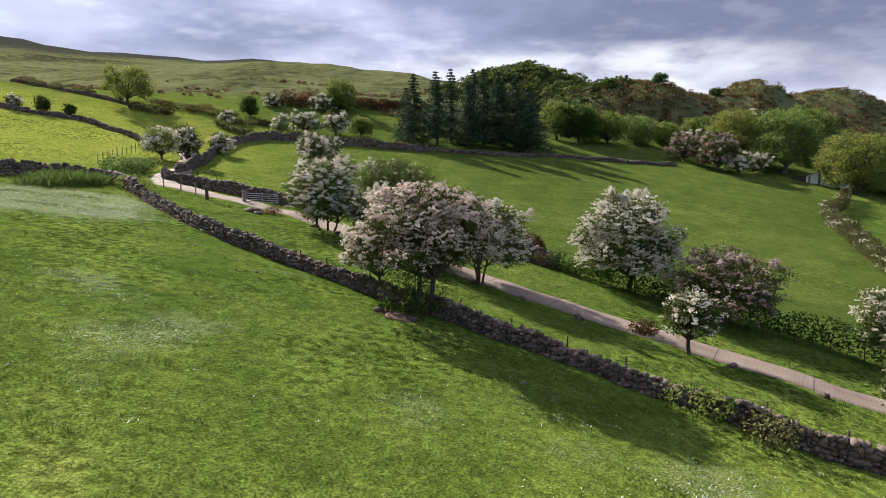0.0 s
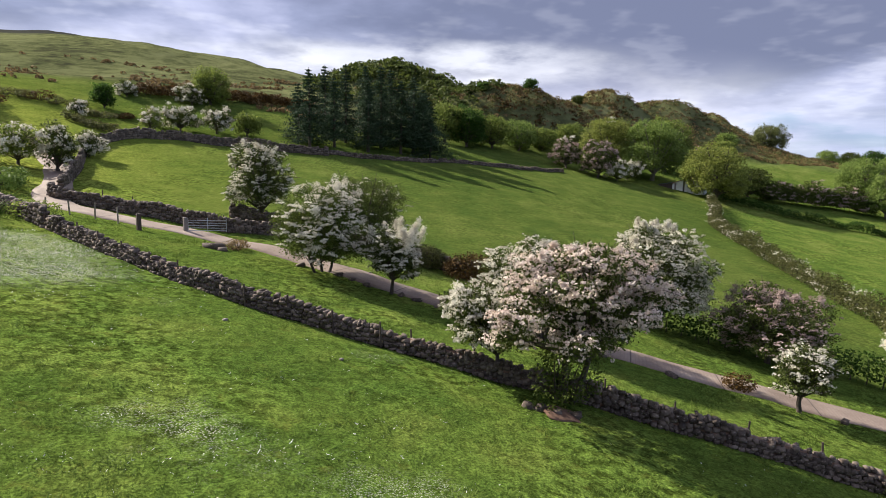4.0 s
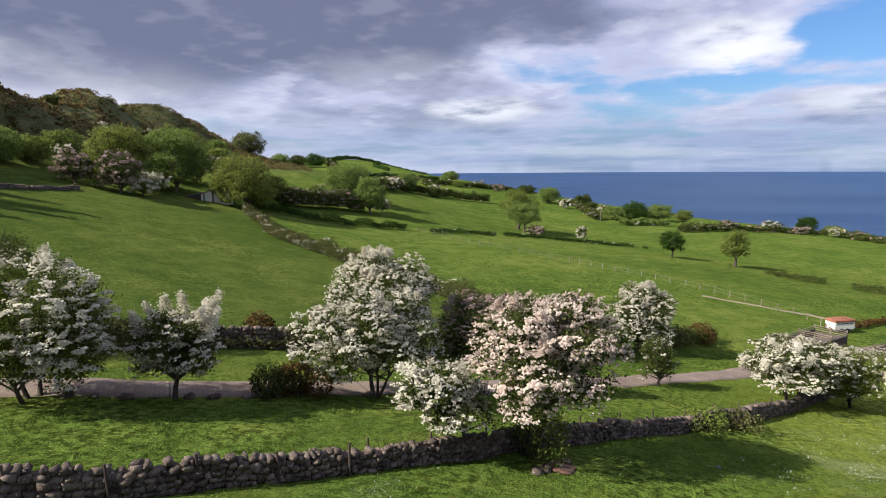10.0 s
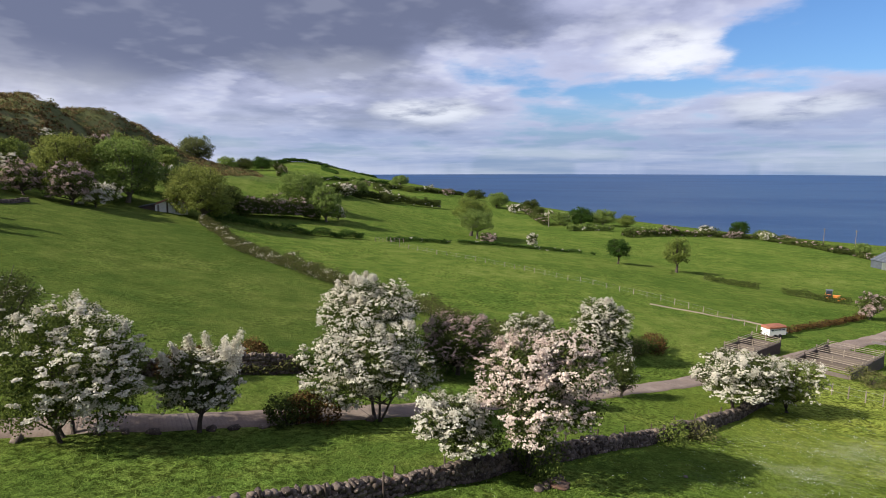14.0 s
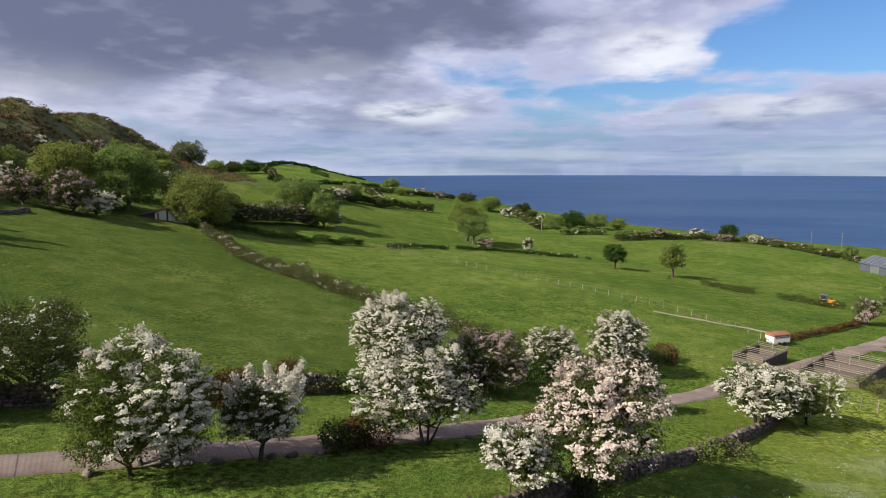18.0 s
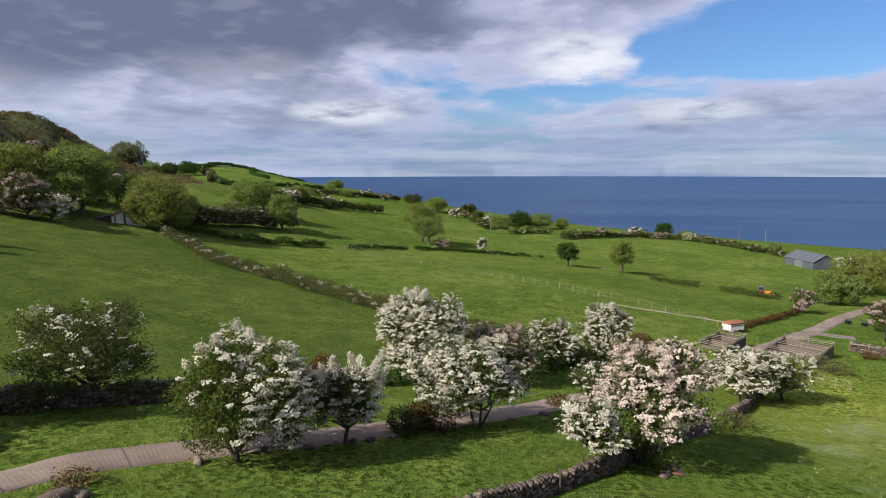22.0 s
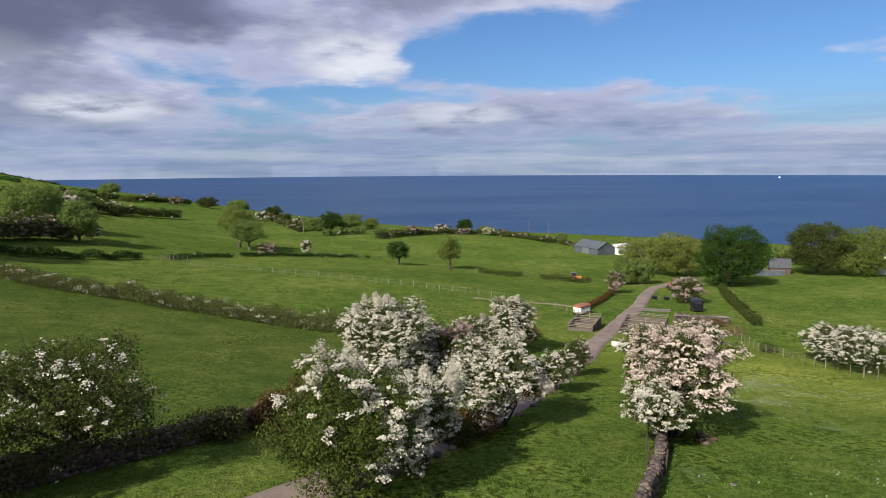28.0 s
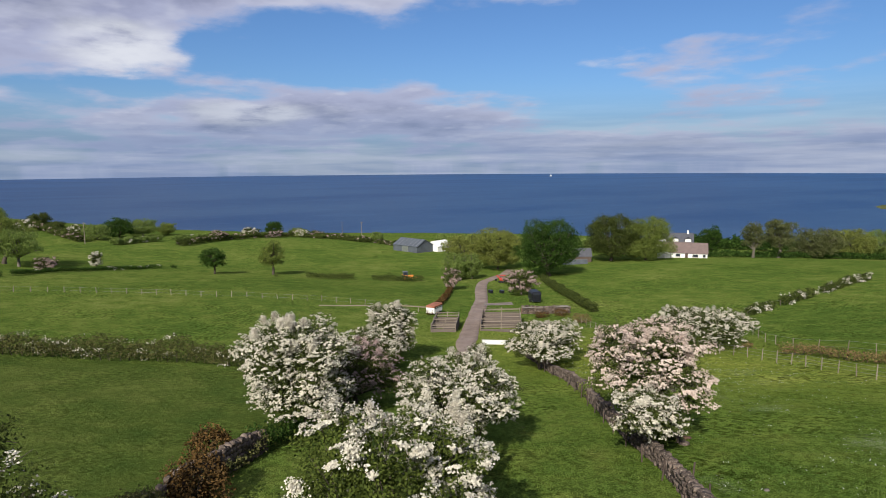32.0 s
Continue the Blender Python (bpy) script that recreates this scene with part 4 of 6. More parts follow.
# ---------------------------------------------------------------- the may trees along the lane
hawthorn(-0.5, 29.6, 7.2, 3.1, "broad hawthorn in pale pink blossom growing against the stone wall", 11, 1.5, 1.15, flower=BLOSSOM_PINK, girth=0.20, bare=2.0, stems=2, lean=(0.6, -0.5), floor=0.28, flat=0.55, lobes=34, stretch=(20, 1.28))
bush("ivy_growth", -0.8, 29.9, 2.9, 1.3, "dark leafy growth round the trunk of the pink hawthorn", "shrub", 71, LEAF_MAY, 2600, 0.07)
hawthorn(-2.8, 31.9, 4.2, 1.7, "small leaning hawthorn with white blossom rooted in the wall", 12, 1.2, 1.3, lean=(-0.7, 1.1), girth=0.10, bare=1.2, lobes=20, flat=0.6)
hawthorn(3.6, 39.7, 6.2, 3.1, "rounded hawthorn thick with white blossom beside the lane", 13, 1.5, 1.2, stems=4, girth=0.16, bare=1.0, stretch=(115, 1.38), lean=(-0.3, 0.5))
hawthorn(15.9, 45.8, 8.3, 4.0, "tall hawthorn covered in white blossom on the field edge", 14, 1.45, 1.0, girth=0.19)
hawthorn(21.0, 40.0, 5.8, 3.7, "dark hawthorn with dusky pink fading blossom", 15, 0.9, 0.9, flower=BLOSSOM_DUSKY)
hawthorn(14.9, 31.8, 3.9, 1.6, "small sparse hawthorn with greenish white blossom on the verge", 16, 0.5, 1.1, girth=0.13, bare=0.9)
hawthorn(23.8, 26.4, 4.2, 1.4, "small leafy hawthorn with few flowers at the lane edge", 17, 0.15, 1.1, girth=0.12)
hawthorn(30.7, 35.4, 6.0, 2.7, "hawthorn with cream blossom and dark leaves on the field edge", 18, 0.9, 0.9)
hawthorn(39.4, 29.4, 7.3, 3.2, "hawthorn with dense white blossom on the field edge", 19, 1.4, 0.9)
hawthorn(26.2, 17.0, 5.5, 3.4, "spreading hawthorn with creamy white blossom by the wall", 20, 1.3, 1.0, bare=1.4, stems=2, flat=0.55)
hawthorn(28.9, 12.8, 5.2, 2.9, "green spreading hawthorn with scattered blossom by the wall", 21, 0.6, 0.9, leaf=LEAF_YOUNG, flat=0.6)
hawthorn(-4.5, 45.7, 4.5, 1.8, "small hawthorn with upright sprays of white blossom", 22, 1.0, 1.3, spikes=9, reach=0.30, girth=0.12, bare=0.9, lean=(0.3, -0.2))
hawthorn(-8.5, 49.5, 6.3, 3.4, "large leafy hawthorn flowering on one side and green on the other", 23, 0.85, 1.3, leaf=LEAF_MAY, floor=0.10, stems=3, girth=0.18, bloom=(0.30, -0.75, 0.9), flower_low=0.4, bare=0.3, leaf_n=32000)
hawthorn(-3.5, 62.3, 6.7, 4.2, "dense green hawthorn dotted with white blossom", 24, 0.11, 1.2)
hawthorn(-12.2, 69.0, 8.0, 3.0, "tall oval hawthorn with greyish white blossom", 25, 0.85, 0.9)
hawthorn(22.6, -6.4, 4.8, 4.2, "low spreading hawthorn with white blossom behind the fence", 26, 1.0, 0.9, lobes=26)
hawthorn(30.6, -9.2, 4.7, 3.4, "low hawthorn with white blossom behind the fence", 27, 1.0, 0.9)

# gorse and scrub on the field edge
bush("gorse_bush", 9.4, 52.0, 2.4, 1.6, "brown gorse bush on the field edge", "gorse", 1, GORSE_BROWN, 2600, 0.09, "gorse bushes")
bush("gorse_bush", 4.2, 53.8, 2.2, 1.9, "brown gorse bush on the field edge", "gorse", 2, GORSE_BROWN, 3000, 0.09, "gorse bushes")
bush("gorse_bush", 1.2, 56.6, 1.9, 1.7, "brown and green gorse bush on the field edge", "gorse", 3, GORSE, 2600, 0.09, "gorse bushes")
bush("gorse_bush", 0.6, 42.3, 1.8, 1.3, "brown gorse bush on the verge of the lane", "gorse", 4, GORSE_BROWN, 2000, 0.09, "gorse bushes")
bush("verge_shrub", -0.6, 43.2, 1.6, 1.2, "dark green shrub on the verge of the lane", "shrub", 5, LEAF_HAW, 1600, 0.09)
bush("verge_shrub", 13.2, 34.4, 0.9, 1.0, "low reddish bramble at the lane edge", "shrub", 6, GORSE_BROWN, 700, 0.08)
bush("gorse_bush", 35.5, 33.0, 2.6, 2.0, "dark gorse bush on the field edge", "gorse", 7, GORSE, 2200, 0.1, "gorse bushes")
bush("gorse_bush", 46.0, 26.0, 2.2, 2.0, "dark gorse bush on the field edge", "gorse", 8, GORSE, 2000, 0.1, "gorse bushes")
bush("gorse_bush", 50.5, 23.4, 2.2, 2.0, "dark gorse bush on the field edge", "gorse", 9, GORSE_BROWN, 2000, 0.1, "gorse bushes")
hedge([(-13, 69.1), (-4.8, 62.4), (3.0, 55.8), (11, 49.6)], 1.1, 1.6, "straggling dark scrub along the field wall", 41, GORSE, 150, 0.10, 0.0, None, 0.45)
hedge([(11, 49.5), (16.5, 44.6), (25, 38.4), (33, 33.8), (42, 28.6), (52, 22.6)], 1.9, 1.7, "dark scrubby hedge along the lane verge", 42, LEAF_DARK, 190, 0.12)

bush("verge_shrub", -14.0, 53.9, 0.7, 0.9, "low withered reddish-brown shrub at the lane edge", "shrub", 15, BRACKEN, 700, 0.07)

# walls
stone_wall(WALL_LINE, 0.78, "rough dry stone wall of dark rounded field stones", 1, near=(-12.0, -5.4, 1), course=0.19)
stone_wall([(-25.6, 52.8), (-28.5, 56.6), (-32.5, 58.6), (-36.2, 55), (-38.5, 46), (-43, 30)], 1.1, "dry stone wall closing the meadow", 2)
stone_wall([(-29.6, 68.6), (-28.4, 66.6), (-22.0, 63.9), (-14.9, 61.2), (-11, 62.4)], 1.0, "low dry stone wall along the lane", 3)
stone_wall([(-29.8, 72.3), (-31.9, 87.5), (-33.9, 103.6), (-29.5, 115.5), (-14.0, 118.0), (0, 118.5)], 1.1, "dry stone wall along the upper lane", 4, course=0.3)
stone_wall([(0, 119.5), (14, 121), (29, 127), (43, 131), (56.5, 136.5)], 0.55, "low mossy stone wall below the spruces", 5, course=0.26)

stone_wall([(-81.2, 104.5), (-69.2, 102.6), (-59.1, 105.2), (-51.1, 101.8), (-44.6, 97.2), (-42.0, 91.5)], 0.6, "tumbled stone wall across the upper field", 6, course=0.28)

stone_wall([(-15, 69.6), (-9, 66.0), (-4.6, 62.2), (0.0, 58.2), (4.6, 54.6), (11, 49.4)], 1.15, "dark stone wall between the lane and the open field", 10, course=0.24)

# far trees
TREES = [
    ("hawthorn_tree", 66.2, 137.4, 9.0, 4.8, LEAF_HAW, BLOSSOM_DUSKY, 1, "large hawthorn with fading blossom beside the shed"),
    ("ash_tree", 84.4, 141.3, 15.5, 7.2, LEAF_ASH, None, 2, "tall bright green ash tree behind the shed"),
    ("ash_tree", 96.0, 152.0, 15.0, 6.6, LEAF_YOUNG, None, 3, "tall green tree behind the shed"),
    ("willow_tree", 90.5, 125.6, 13.6, 6.8, LEAF_YELLOW, None, 4, "broad yellow-green tree beside the shed"),
    ("sycamore_tree", 105.6, 130.6, 7.8, 4.2, LEAF_HAW, None, 5, "dark green rounded tree by the hedge"),
    ("ash_tree", 148.2, 133.6, 11.5, 7.4, LEAF_ASH, None, 6, "round green tree on the field edge"),
    ("ash_tree", 134.5, 117.0, 11.2, 4.6, LEAF_ASH, None, 7, "green tree standing in the hedge"),
    ("hawthorn_tree", 142.0, 117.2, 4.8, 2.4, LEAF_HAW, BLOSSOM, 8, "small white hawthorn in the hedge"),
    ("ash_tree", 236.6, 158.7, 8.6, 6.0, LEAF_ASH, None, 9, "green tree on the far hedge"),
    ("hawthorn_tree", 213.3, 151.8, 6.3, 3.4, LEAF_HAW, BLOSSOM, 10, "white hawthorn on the far hedge"),
    ("ash_tree", 187.7, 86.9, 15.2, 7.2, LEAF_YOUNG, None, 11, "tall yellow-green tree in the sloping field"),
    ("ash_tree", 180.0, 82.5, 10.8, 5.8, LEAF_ASH, None, 12, "green tree in the sloping field"),
    ("hawthorn_tree", 167.7, 75.2, 4.0, 3.0, LEAF_HAW, BLOSSOM_DUSKY, 13, "low hawthorn bush in the hedge"),
    ("ash_tree", 196.0, 216.0, 11.5, 7.0, LEAF_PALE, None, 14, "pale round tree at the foot of the hill"),
    ("ash_tree", 382.0, 313.0, 11.0, 8.0, LEAF_DARK, None, 15, "dark round tree on the far ridge"),
    ("ash_tree", 366.0, 318.0, 10.0, 6.5, LEAF_HAW, None, 16, "dark round tree on the far ridge"),
    ("ash_tree", 352.0, 322.0, 11.0, 7.0, LEAF_ASH, None, 17, "round tree on the far ridge"),
    ("ash_tree", 32.5, 152.3, 10.5, 3.8, LEAF_YOUNG, None, 18, "light green tree beside the spruces"),
    ("holly_tree", 38.0, 152.0, 10.0, 4.4, LEAF_DARK, None, 19, "dark evergreen tree beside the spruces"),
    ("ash_tree", 46.5, 156.5, 8.6, 4.6, LEAF_YOUNG, None, 20, "light green tree at the foot of the hill"),
    ("ash_tree", 55.0, 159.0, 8.2, 4.6, LEAF_ASH, None, 21, "light green tree at the foot of the hill"),
    ("ash_tree", 63.0, 161.0, 6.2, 4.2, LEAF_YOUNG, None, 22, "low green tree at the foot of the hill"),
    ("hawthorn_tree", 71.8, 162.0, 4.6, 2.8, LEAF_HAW, BLOSSOM, 23, "white hawthorn at the foot of the hill"),
    ("ash_tree", -59.4, 125.0, 8.8, 4.3, LEAF_YELLOW, None, 24, "pale green tree standing alone in the upper field"),
    ("hawthorn_tree", -37.2, 85.7, 4.9, 2.6, LEAF_YOUNG, BLOSSOM, 25, "green hawthorn by the bend of the lane"),
    ("hawthorn_tree", -33.0, 84.4, 5.6, 2.0, LEAF_HAW, BLOSSOM, 26, "white hawthorn by the bend of the lane"),
    ("hawthorn_tree", -32.9, 97.6, 3.6, 1.8, LEAF_HAW, BLOSSOM, 27, "small white hawthorn by the upper lane"),
    ("hawthorn_tree", -28.5, 120.4, 4.4, 1.9, LEAF_YOUNG, BLOSSOM, 28, "hawthorn in the upper hedge"),
    ("hawthorn_tree", -24.5, 123.9, 4.8, 3.2, LEAF_HAW, BLOSSOM, 29, "white hawthorn in the upper hedge"),
    ("hawthorn_tree", -18.7, 125.7, 4.9, 2.8, LEAF_HAW, BLOSSOM, 30, "white hawthorn in the upper hedge"),
    ("hawthorn_tree", -13.5, 126.4, 4.2, 2.2, LEAF_YOUNG, None, 31, "green hawthorn in the upper hedge"),
    ("hawthorn_tree", -36.3, 145.9, 3.4, 2.1, LEAF_HAW, BLOSSOM, 32, "white hawthorn at the moor edge"),
    ("hawthorn_tree", -37.9, 132.8, 4.6, 1.8, LEAF_DARK, None, 33, "dark hawthorn at the moor edge"),
    ("hawthorn_tree", -39.8, 123.6, 3.0, 1.4, LEAF_HAW, BLOSSOM, 34, "small white hawthorn in the upper field"),
    ("hawthorn_tree", -65.0, 105.7, 2.9, 1.0, LEAF_HAW, None, 35, "small thorn tree beside the field wall"),
    ("hawthorn_tree", -61.8, 107.9, 1.9, 0.7, LEAF_HAW, None, 36, "small thorn tree beside the field wall"),
    ("hawthorn_tree", -69.0, 104.4, 2.3, 1.2, LEAF_HAW, BLOSSOM, 37, "small thorn tree beside the field wall"),
    ("ash_tree", -20.8, 149.0, 7.9, 3.8, LEAF_YOUNG, None, 38, "light green tree at the moor edge"),
    ("hawthorn_tree", -24.5, 146.7, 4.4, 2.8, LEAF_HAW, BLOSSOM, 39, "white hawthorn at the moor edge"),
    ("sycamore_tree", 162.3, 33.0, 7.9, 3.7, LEAF_DARK, None, 40, "dark round tree alone in the lower field"),
    ("ash_tree", 160.4, 16.5, 10.6, 3.5, LEAF_YOUNG, None, 41, "slender light green tree in the lower field"),
    ("hawthorn_tree", 280.8, 16.0, 5.2, 4.2, LEAF_HAW, BLOSSOM_DUSKY, 42, "hawthorn on the coast hedge"),
    ("hawthorn_tree", 307.0, -4.0, 5.4, 5.0, LEAF_HAW, BLOSSOM, 43, "white hawthorn on the coast hedge"),
    ("sycamore_tree", 332.0, -21.7, 8.4, 4.6, LEAF_DARK, None, 44, "dark tree on the coast hedge"),
    ("hawthorn_tree", 302.0, -15.4, 3.8, 4.8, LEAF_HAW, BLOSSOM_DUSKY, 45, "pinkish hawthorn on the coast hedge"),
    ("hawthorn_tree", 306.4, -30.3, 4.8, 4.2, LEAF_YOUNG, BLOSSOM, 46, "hawthorn on the coast hedge"),
    ("ash_tree", 330.0, 111.0, 9.0, 6.0, LEAF_ASH, None, 47, "green tree on the coast hedge"),
    ("ash_tree", 275.5, 66.0, 6.8, 5.0, LEAF_ASH, None, 48, "green tree in the coast wood"),
    ("sycamore_tree", 287.5, 57.7, 9.4, 5.8, LEAF_DARK, None, 49, "dark tree in the coast wood"),
    ("ash_tree", 300.2, 47.4, 8.4, 6.4, LEAF_ASH, None, 50, "green tree in the coast wood"),
    ("ash_tree", 314.0, 36.0, 6.0, 4.6, LEAF_YOUNG, None, 51, "green tree in the coast wood"),
    ("hawthorn_tree", 187.2, 63.9, 5.0, 1.8, LEAF_HAW, BLOSSOM, 52, "small white hawthorn in the hedge"),
    ("ash_tree", 132.3, -30.5, 8.4, 3.6, LEAF_ASH, None, 53, "bright green tree by the lane end"),
    ("ash_tree", 132.4, -36.4, 7.8, 3.2, LEAF_ASH, None, 54, "bright green tree by the lane end"),
    ("hawthorn_tree", 108.1, -16.8, 5.4, 2.5, LEAF_HAW, BLOSSOM_DUSKY, 55, "hawthorn with fading blossom beside the lane"),
    ("willow_tree", 149.2, -57.4, 14.8, 8.0, LEAF_YELLOW, None, 56, "broad yellow-green tree by the farm"),
    ("willow_tree", 160.0, -50.0, 13.0, 6.8, LEAF_YELLOW, None, 57, "yellow-green tree by the farm"),
    ("sycamore_tree", 121.3, -57.5, 17.6, 9.8, LEAF_DARK, None, 58, "great dark sycamore at the field corner"),
    ("sycamore_tree", 142.0, -102.0, 17.6, 10.2, LEAF_HAW, None, 59, "great spreading sycamore above the field"),
    ("sycamore_tree", 134.0, -111.0, 16.2, 9.0, LEAF_YOUNG, None, 60, "great spreading sycamore above the field"),
    ("hawthorn_tree", 89.6, -25.2, 6.2, 3.8, LEAF_HAW, BLOSSOM_DUSKY, 61, "hawthorn with cream blossom beside the paddock"),
    ("pine_tree", 138.9, -151.2, 12.0, 4.0, LEAF_DARK, None, 62, "dark pine beside the bungalow"),
    ("ash_tree", 123.1, -155.5, 14.2, 3.4, LEAF_PALE, None, 63, "thin pale spring tree behind the field hedge"),
    ("ash_tree", 119.5, -165.6, 15.8, 6.4, LEAF_PALE, None, 64, "pale brownish spring tree behind the field hedge"),
    ("ash_tree", 116.0, -183.6, 12.5, 8.6, LEAF_PALE, None, 65, "pale spring trees behind the field hedge"),
    ("ash_tree", 115.4, -205.0, 12.0, 8.6, LEAF_YELLOW, None, 66, "yellow-green trees behind the field hedge"),
    ("ash_tree", 112.0, -226.0, 12.0, 8.6, LEAF_ASH, None, 67, "green trees behind the field hedge"),
    ("hawthorn_tree", 76.0, 139.0, 5.2, 3.6, LEAF_HAW, BLOSSOM, 81, "white hawthorn beside the shed"),
    ("hawthorn_tree", 70.5, 135.5, 4.6, 3.2, LEAF_YOUNG, BLOSSOM, 82, "low white hawthorn beside the shed"),
    ("hawthorn_tree", 61.5, 144.0, 7.2, 4.0, LEAF_HAW, BLOSSOM_DUSKY, 83, "hawthorn with fading blossom behind the field gate"),
    ("ash_tree", 77.0, 151.0, 13.0, 6.4, LEAF_YELLOW, None, 84, "yellow-green tree behind the shed"),
    ("ash_tree", 107.0, 146.0, 9.0, 5.0, LEAF_ASH, None, 85, "green tree behind the shed"),
    ("ash_tree", 74.0, 166.0, 6.0, 4.2, LEAF_YOUNG, None, 86, "low light green tree at the foot of the hill"),
    ("ash_tree", 40.0, 158.0, 9.0, 4.6, LEAF_YELLOW, None, 87, "pale green tree at the foot of the hill"),
    ("thorn_tree", 70.8, 186.2, 3.4, 2.0, LEAF_DARK, None, 68, "wind-bent thorn tree on the ridge"),
    ("thorn_tree", 92.0, 194.0, 3.0, 1.8, LEAF_HAW, None, 69, "thorn tree on the ridge"),
    ("thorn_tree", 55.0, 186.0, 2.4, 1.6, LEAF_DARK, None, 70, "thorn tree on the ridge"),
    ("hawthorn_tree", 112.0, 176.0, 4.0, 3.0, LEAF_HAW, BLOSSOM, 71, "white hawthorn on the hill slope"),
    ("hawthorn_tree", 124.0, 170.0, 4.2, 3.0, LEAF_HAW, BLOSSOM_DUSKY, 72, "white hawthorn on the hill slope"),
    ("hawthorn_tree", 118.0, 160.0, 5.0, 3.6, LEAF_HAW, BLOSSOM, 73, "white hawthorn at the foot of the hill"),
]
for nm, tx, ty, th, tr, leaf, flower, sd, text in TREES:
    far = math.hypot(tx + 25, ty - 35)
    q = 0.85 if far < 130 else 0.6 if far < 220 else 0.4
    area = tr * th
    if flower:
        tree(nm, tx, ty, th, tr, text, "hawthorn", sd, leaf=leaf, leaf_n=int(150 * area * q) + 300, leaf_size=0.15 / q ** 0.5, flower=flower, flower_n=int(190 * area * q) + 300,
             flower_size=0.11 / q ** 0.5, tufts=int(14 * area) + 40, tuft_r=0.20, bare=th * 0.05, lobes=18, group="hawthorns")
    else:
        airy = sd in (11, 12, 24, 40, 41, 63, 64)
        tree(nm, tx, ty, th, tr, text, "tree", sd, leaf=leaf, inner=0.72, leaf_n=int((160 if airy else 260) * area * q) + 700, leaf_size=0.18 / q ** 0.5, bare=th * (0.20 if airy else 0.04), lobes=15 if airy else 26, bark=PALE_BARK if leaf in (LEAF_PALE, LEAF_ASH) else BARK, group="field trees")

# trees and bushes along the far hedges
FAR_HEDGE = [(370, 170, 5.0, 4.4, 1), (362, 153, 5.6, 4.6, 1), (369, 136, 7.0, 6.0, 0), (322, 110, 9.4, 5.0, 0), (306, 96, 5.0, 4.4, 1), (334, 92, 7.4, 5.2, 0), (303, 75, 4.0, 4.0, 1), (325, 198, 4.4, 5.0, 1), (255, 151, 5.4, 3.6, 1), (396, 202, 7.4, 6.4, 0),
             (314, -30, 5.0, 4.4, 0), (309, -40, 3.8, 3.6, 1), (274, -62, 4.6, 3.6, 0), (229, 162, 5.6, 4.0, 0), (246, 146, 5.0, 3.2, 0), (222, 156, 6.0, 4.6, 1), (345, 175, 4.2, 4.4, 0), (312, 84, 4.6, 3.8, 0), (296, 66, 5.2, 3.8, 1), (160, 140, 6.2, 4.2, 0), (172, 147, 5.0, 3.6, 1), (116, 186, 3.6, 2.6, 1), (98, 182, 3.2, 2.2, 1), (135, 200, 3.8, 3.0, 1), (156, 196, 4.2, 3.6, 0), (146, 186, 4.6, 4.0, 0)]
for i, (tx, ty, th, tr, white) in enumerate(FAR_HEDGE):
    area = tr * th
    if white:
        tree("hawthorn_tree", tx, ty, th, tr, "low hawthorn in pale blossom in a far hedge", "hawthorn", 400 + i, leaf=LEAF_HAW, leaf_n=int(60 * area) + 200, leaf_size=0.24, flower=BLOSSOM_DUSKY if i % 2 else BLOSSOM, flower_n=int(60 * area) + 150, flower_size=0.17, tufts=int(8 * area) + 20, tuft_r=0.26, bare=th * 0.04, lobes=14, group="hawthorns")
    else:
        tree("ash_tree", tx, ty, th, tr, "green tree standing in a far hedge", "tree", 400 + i, leaf=(LEAF_ASH, LEAF_YOUNG, LEAF_HAW)[i % 3], inner=0.72, leaf_n=int(90 * area) + 400, leaf_size=0.32, bare=th * 0.04, lobes=16, group="field trees")

# spruce plantation
SPRUCES = [(-2.6, 123.5, 14.6, 3.0), (2.2, 126.0, 13.2, 2.6), (5.2, 131.5, 15.6, 2.8), (8.6, 125.6, 14.0, 3.0), (12.2, 131.0, 16.4, 3.0), (15.6, 127.8, 14.6, 3.4), (19.0, 131.0, 15.6, 4.2), (22.5, 137.0, 13.0, 3.6), (10.5, 139.0, 15.5, 3.2), (2.0, 139.0, 14.0, 3.2), (16.5, 142.0, 15.5, 3.4), (25.0, 144.5, 12.0, 3.6), (-4.2, 128.5, 11.0, 2.6), (21.5, 127.0, 10.5, 3.6)]
for i, (tx, ty, th, tr) in enumerate(SPRUCES):
    conifer(tx, ty, th, tr, "tall dark spruce in the plantation above the field", 200 + i)

# hedges of the far hill and the coast
hedge([(148, 137), (190, 152), (240, 156), (268, 127)], 3.6, 4.0, "overgrown hedge with hawthorns on the far slope", 71, LEAF_HAW, 130, 0.38, 0.10)
hedge([(300, 170), (330, 190), (360, 170), (385, 150)], 3.0, 4.0, "overgrown hedge on the far hill", 72, LEAF_HAW, 80, 0.45, 0.15)
hedge([(250, 205), (300, 235), (345, 229), (380, 205)], 2.6, 4.0, "hedge with blossom across the far hill", 73, LEAF_DARK, 70, 0.45, 0.12)
hedge([(330, 262), (376, 290), (400, 312)], 4.0, 5.0, "hedge with pale blossom under the ridge trees", 74, LEAF_HAW, 90, 0.5, 0.4, BLOSSOM_DUSKY)
hedge([(420, 268), (485, 318), (540, 345)], 2.4, 3.0, "dark hedge crossing the far hill", 75, LEAF_DARK, 50, 0.5)
hedge([(470, 360), (530, 374), (600, 368), (680, 350), (735, 335)], 3.0, 5.0, "ragged hedge along the brow of the far hill", 76, LEAF_DARK, 46, 0.6, 0.05)
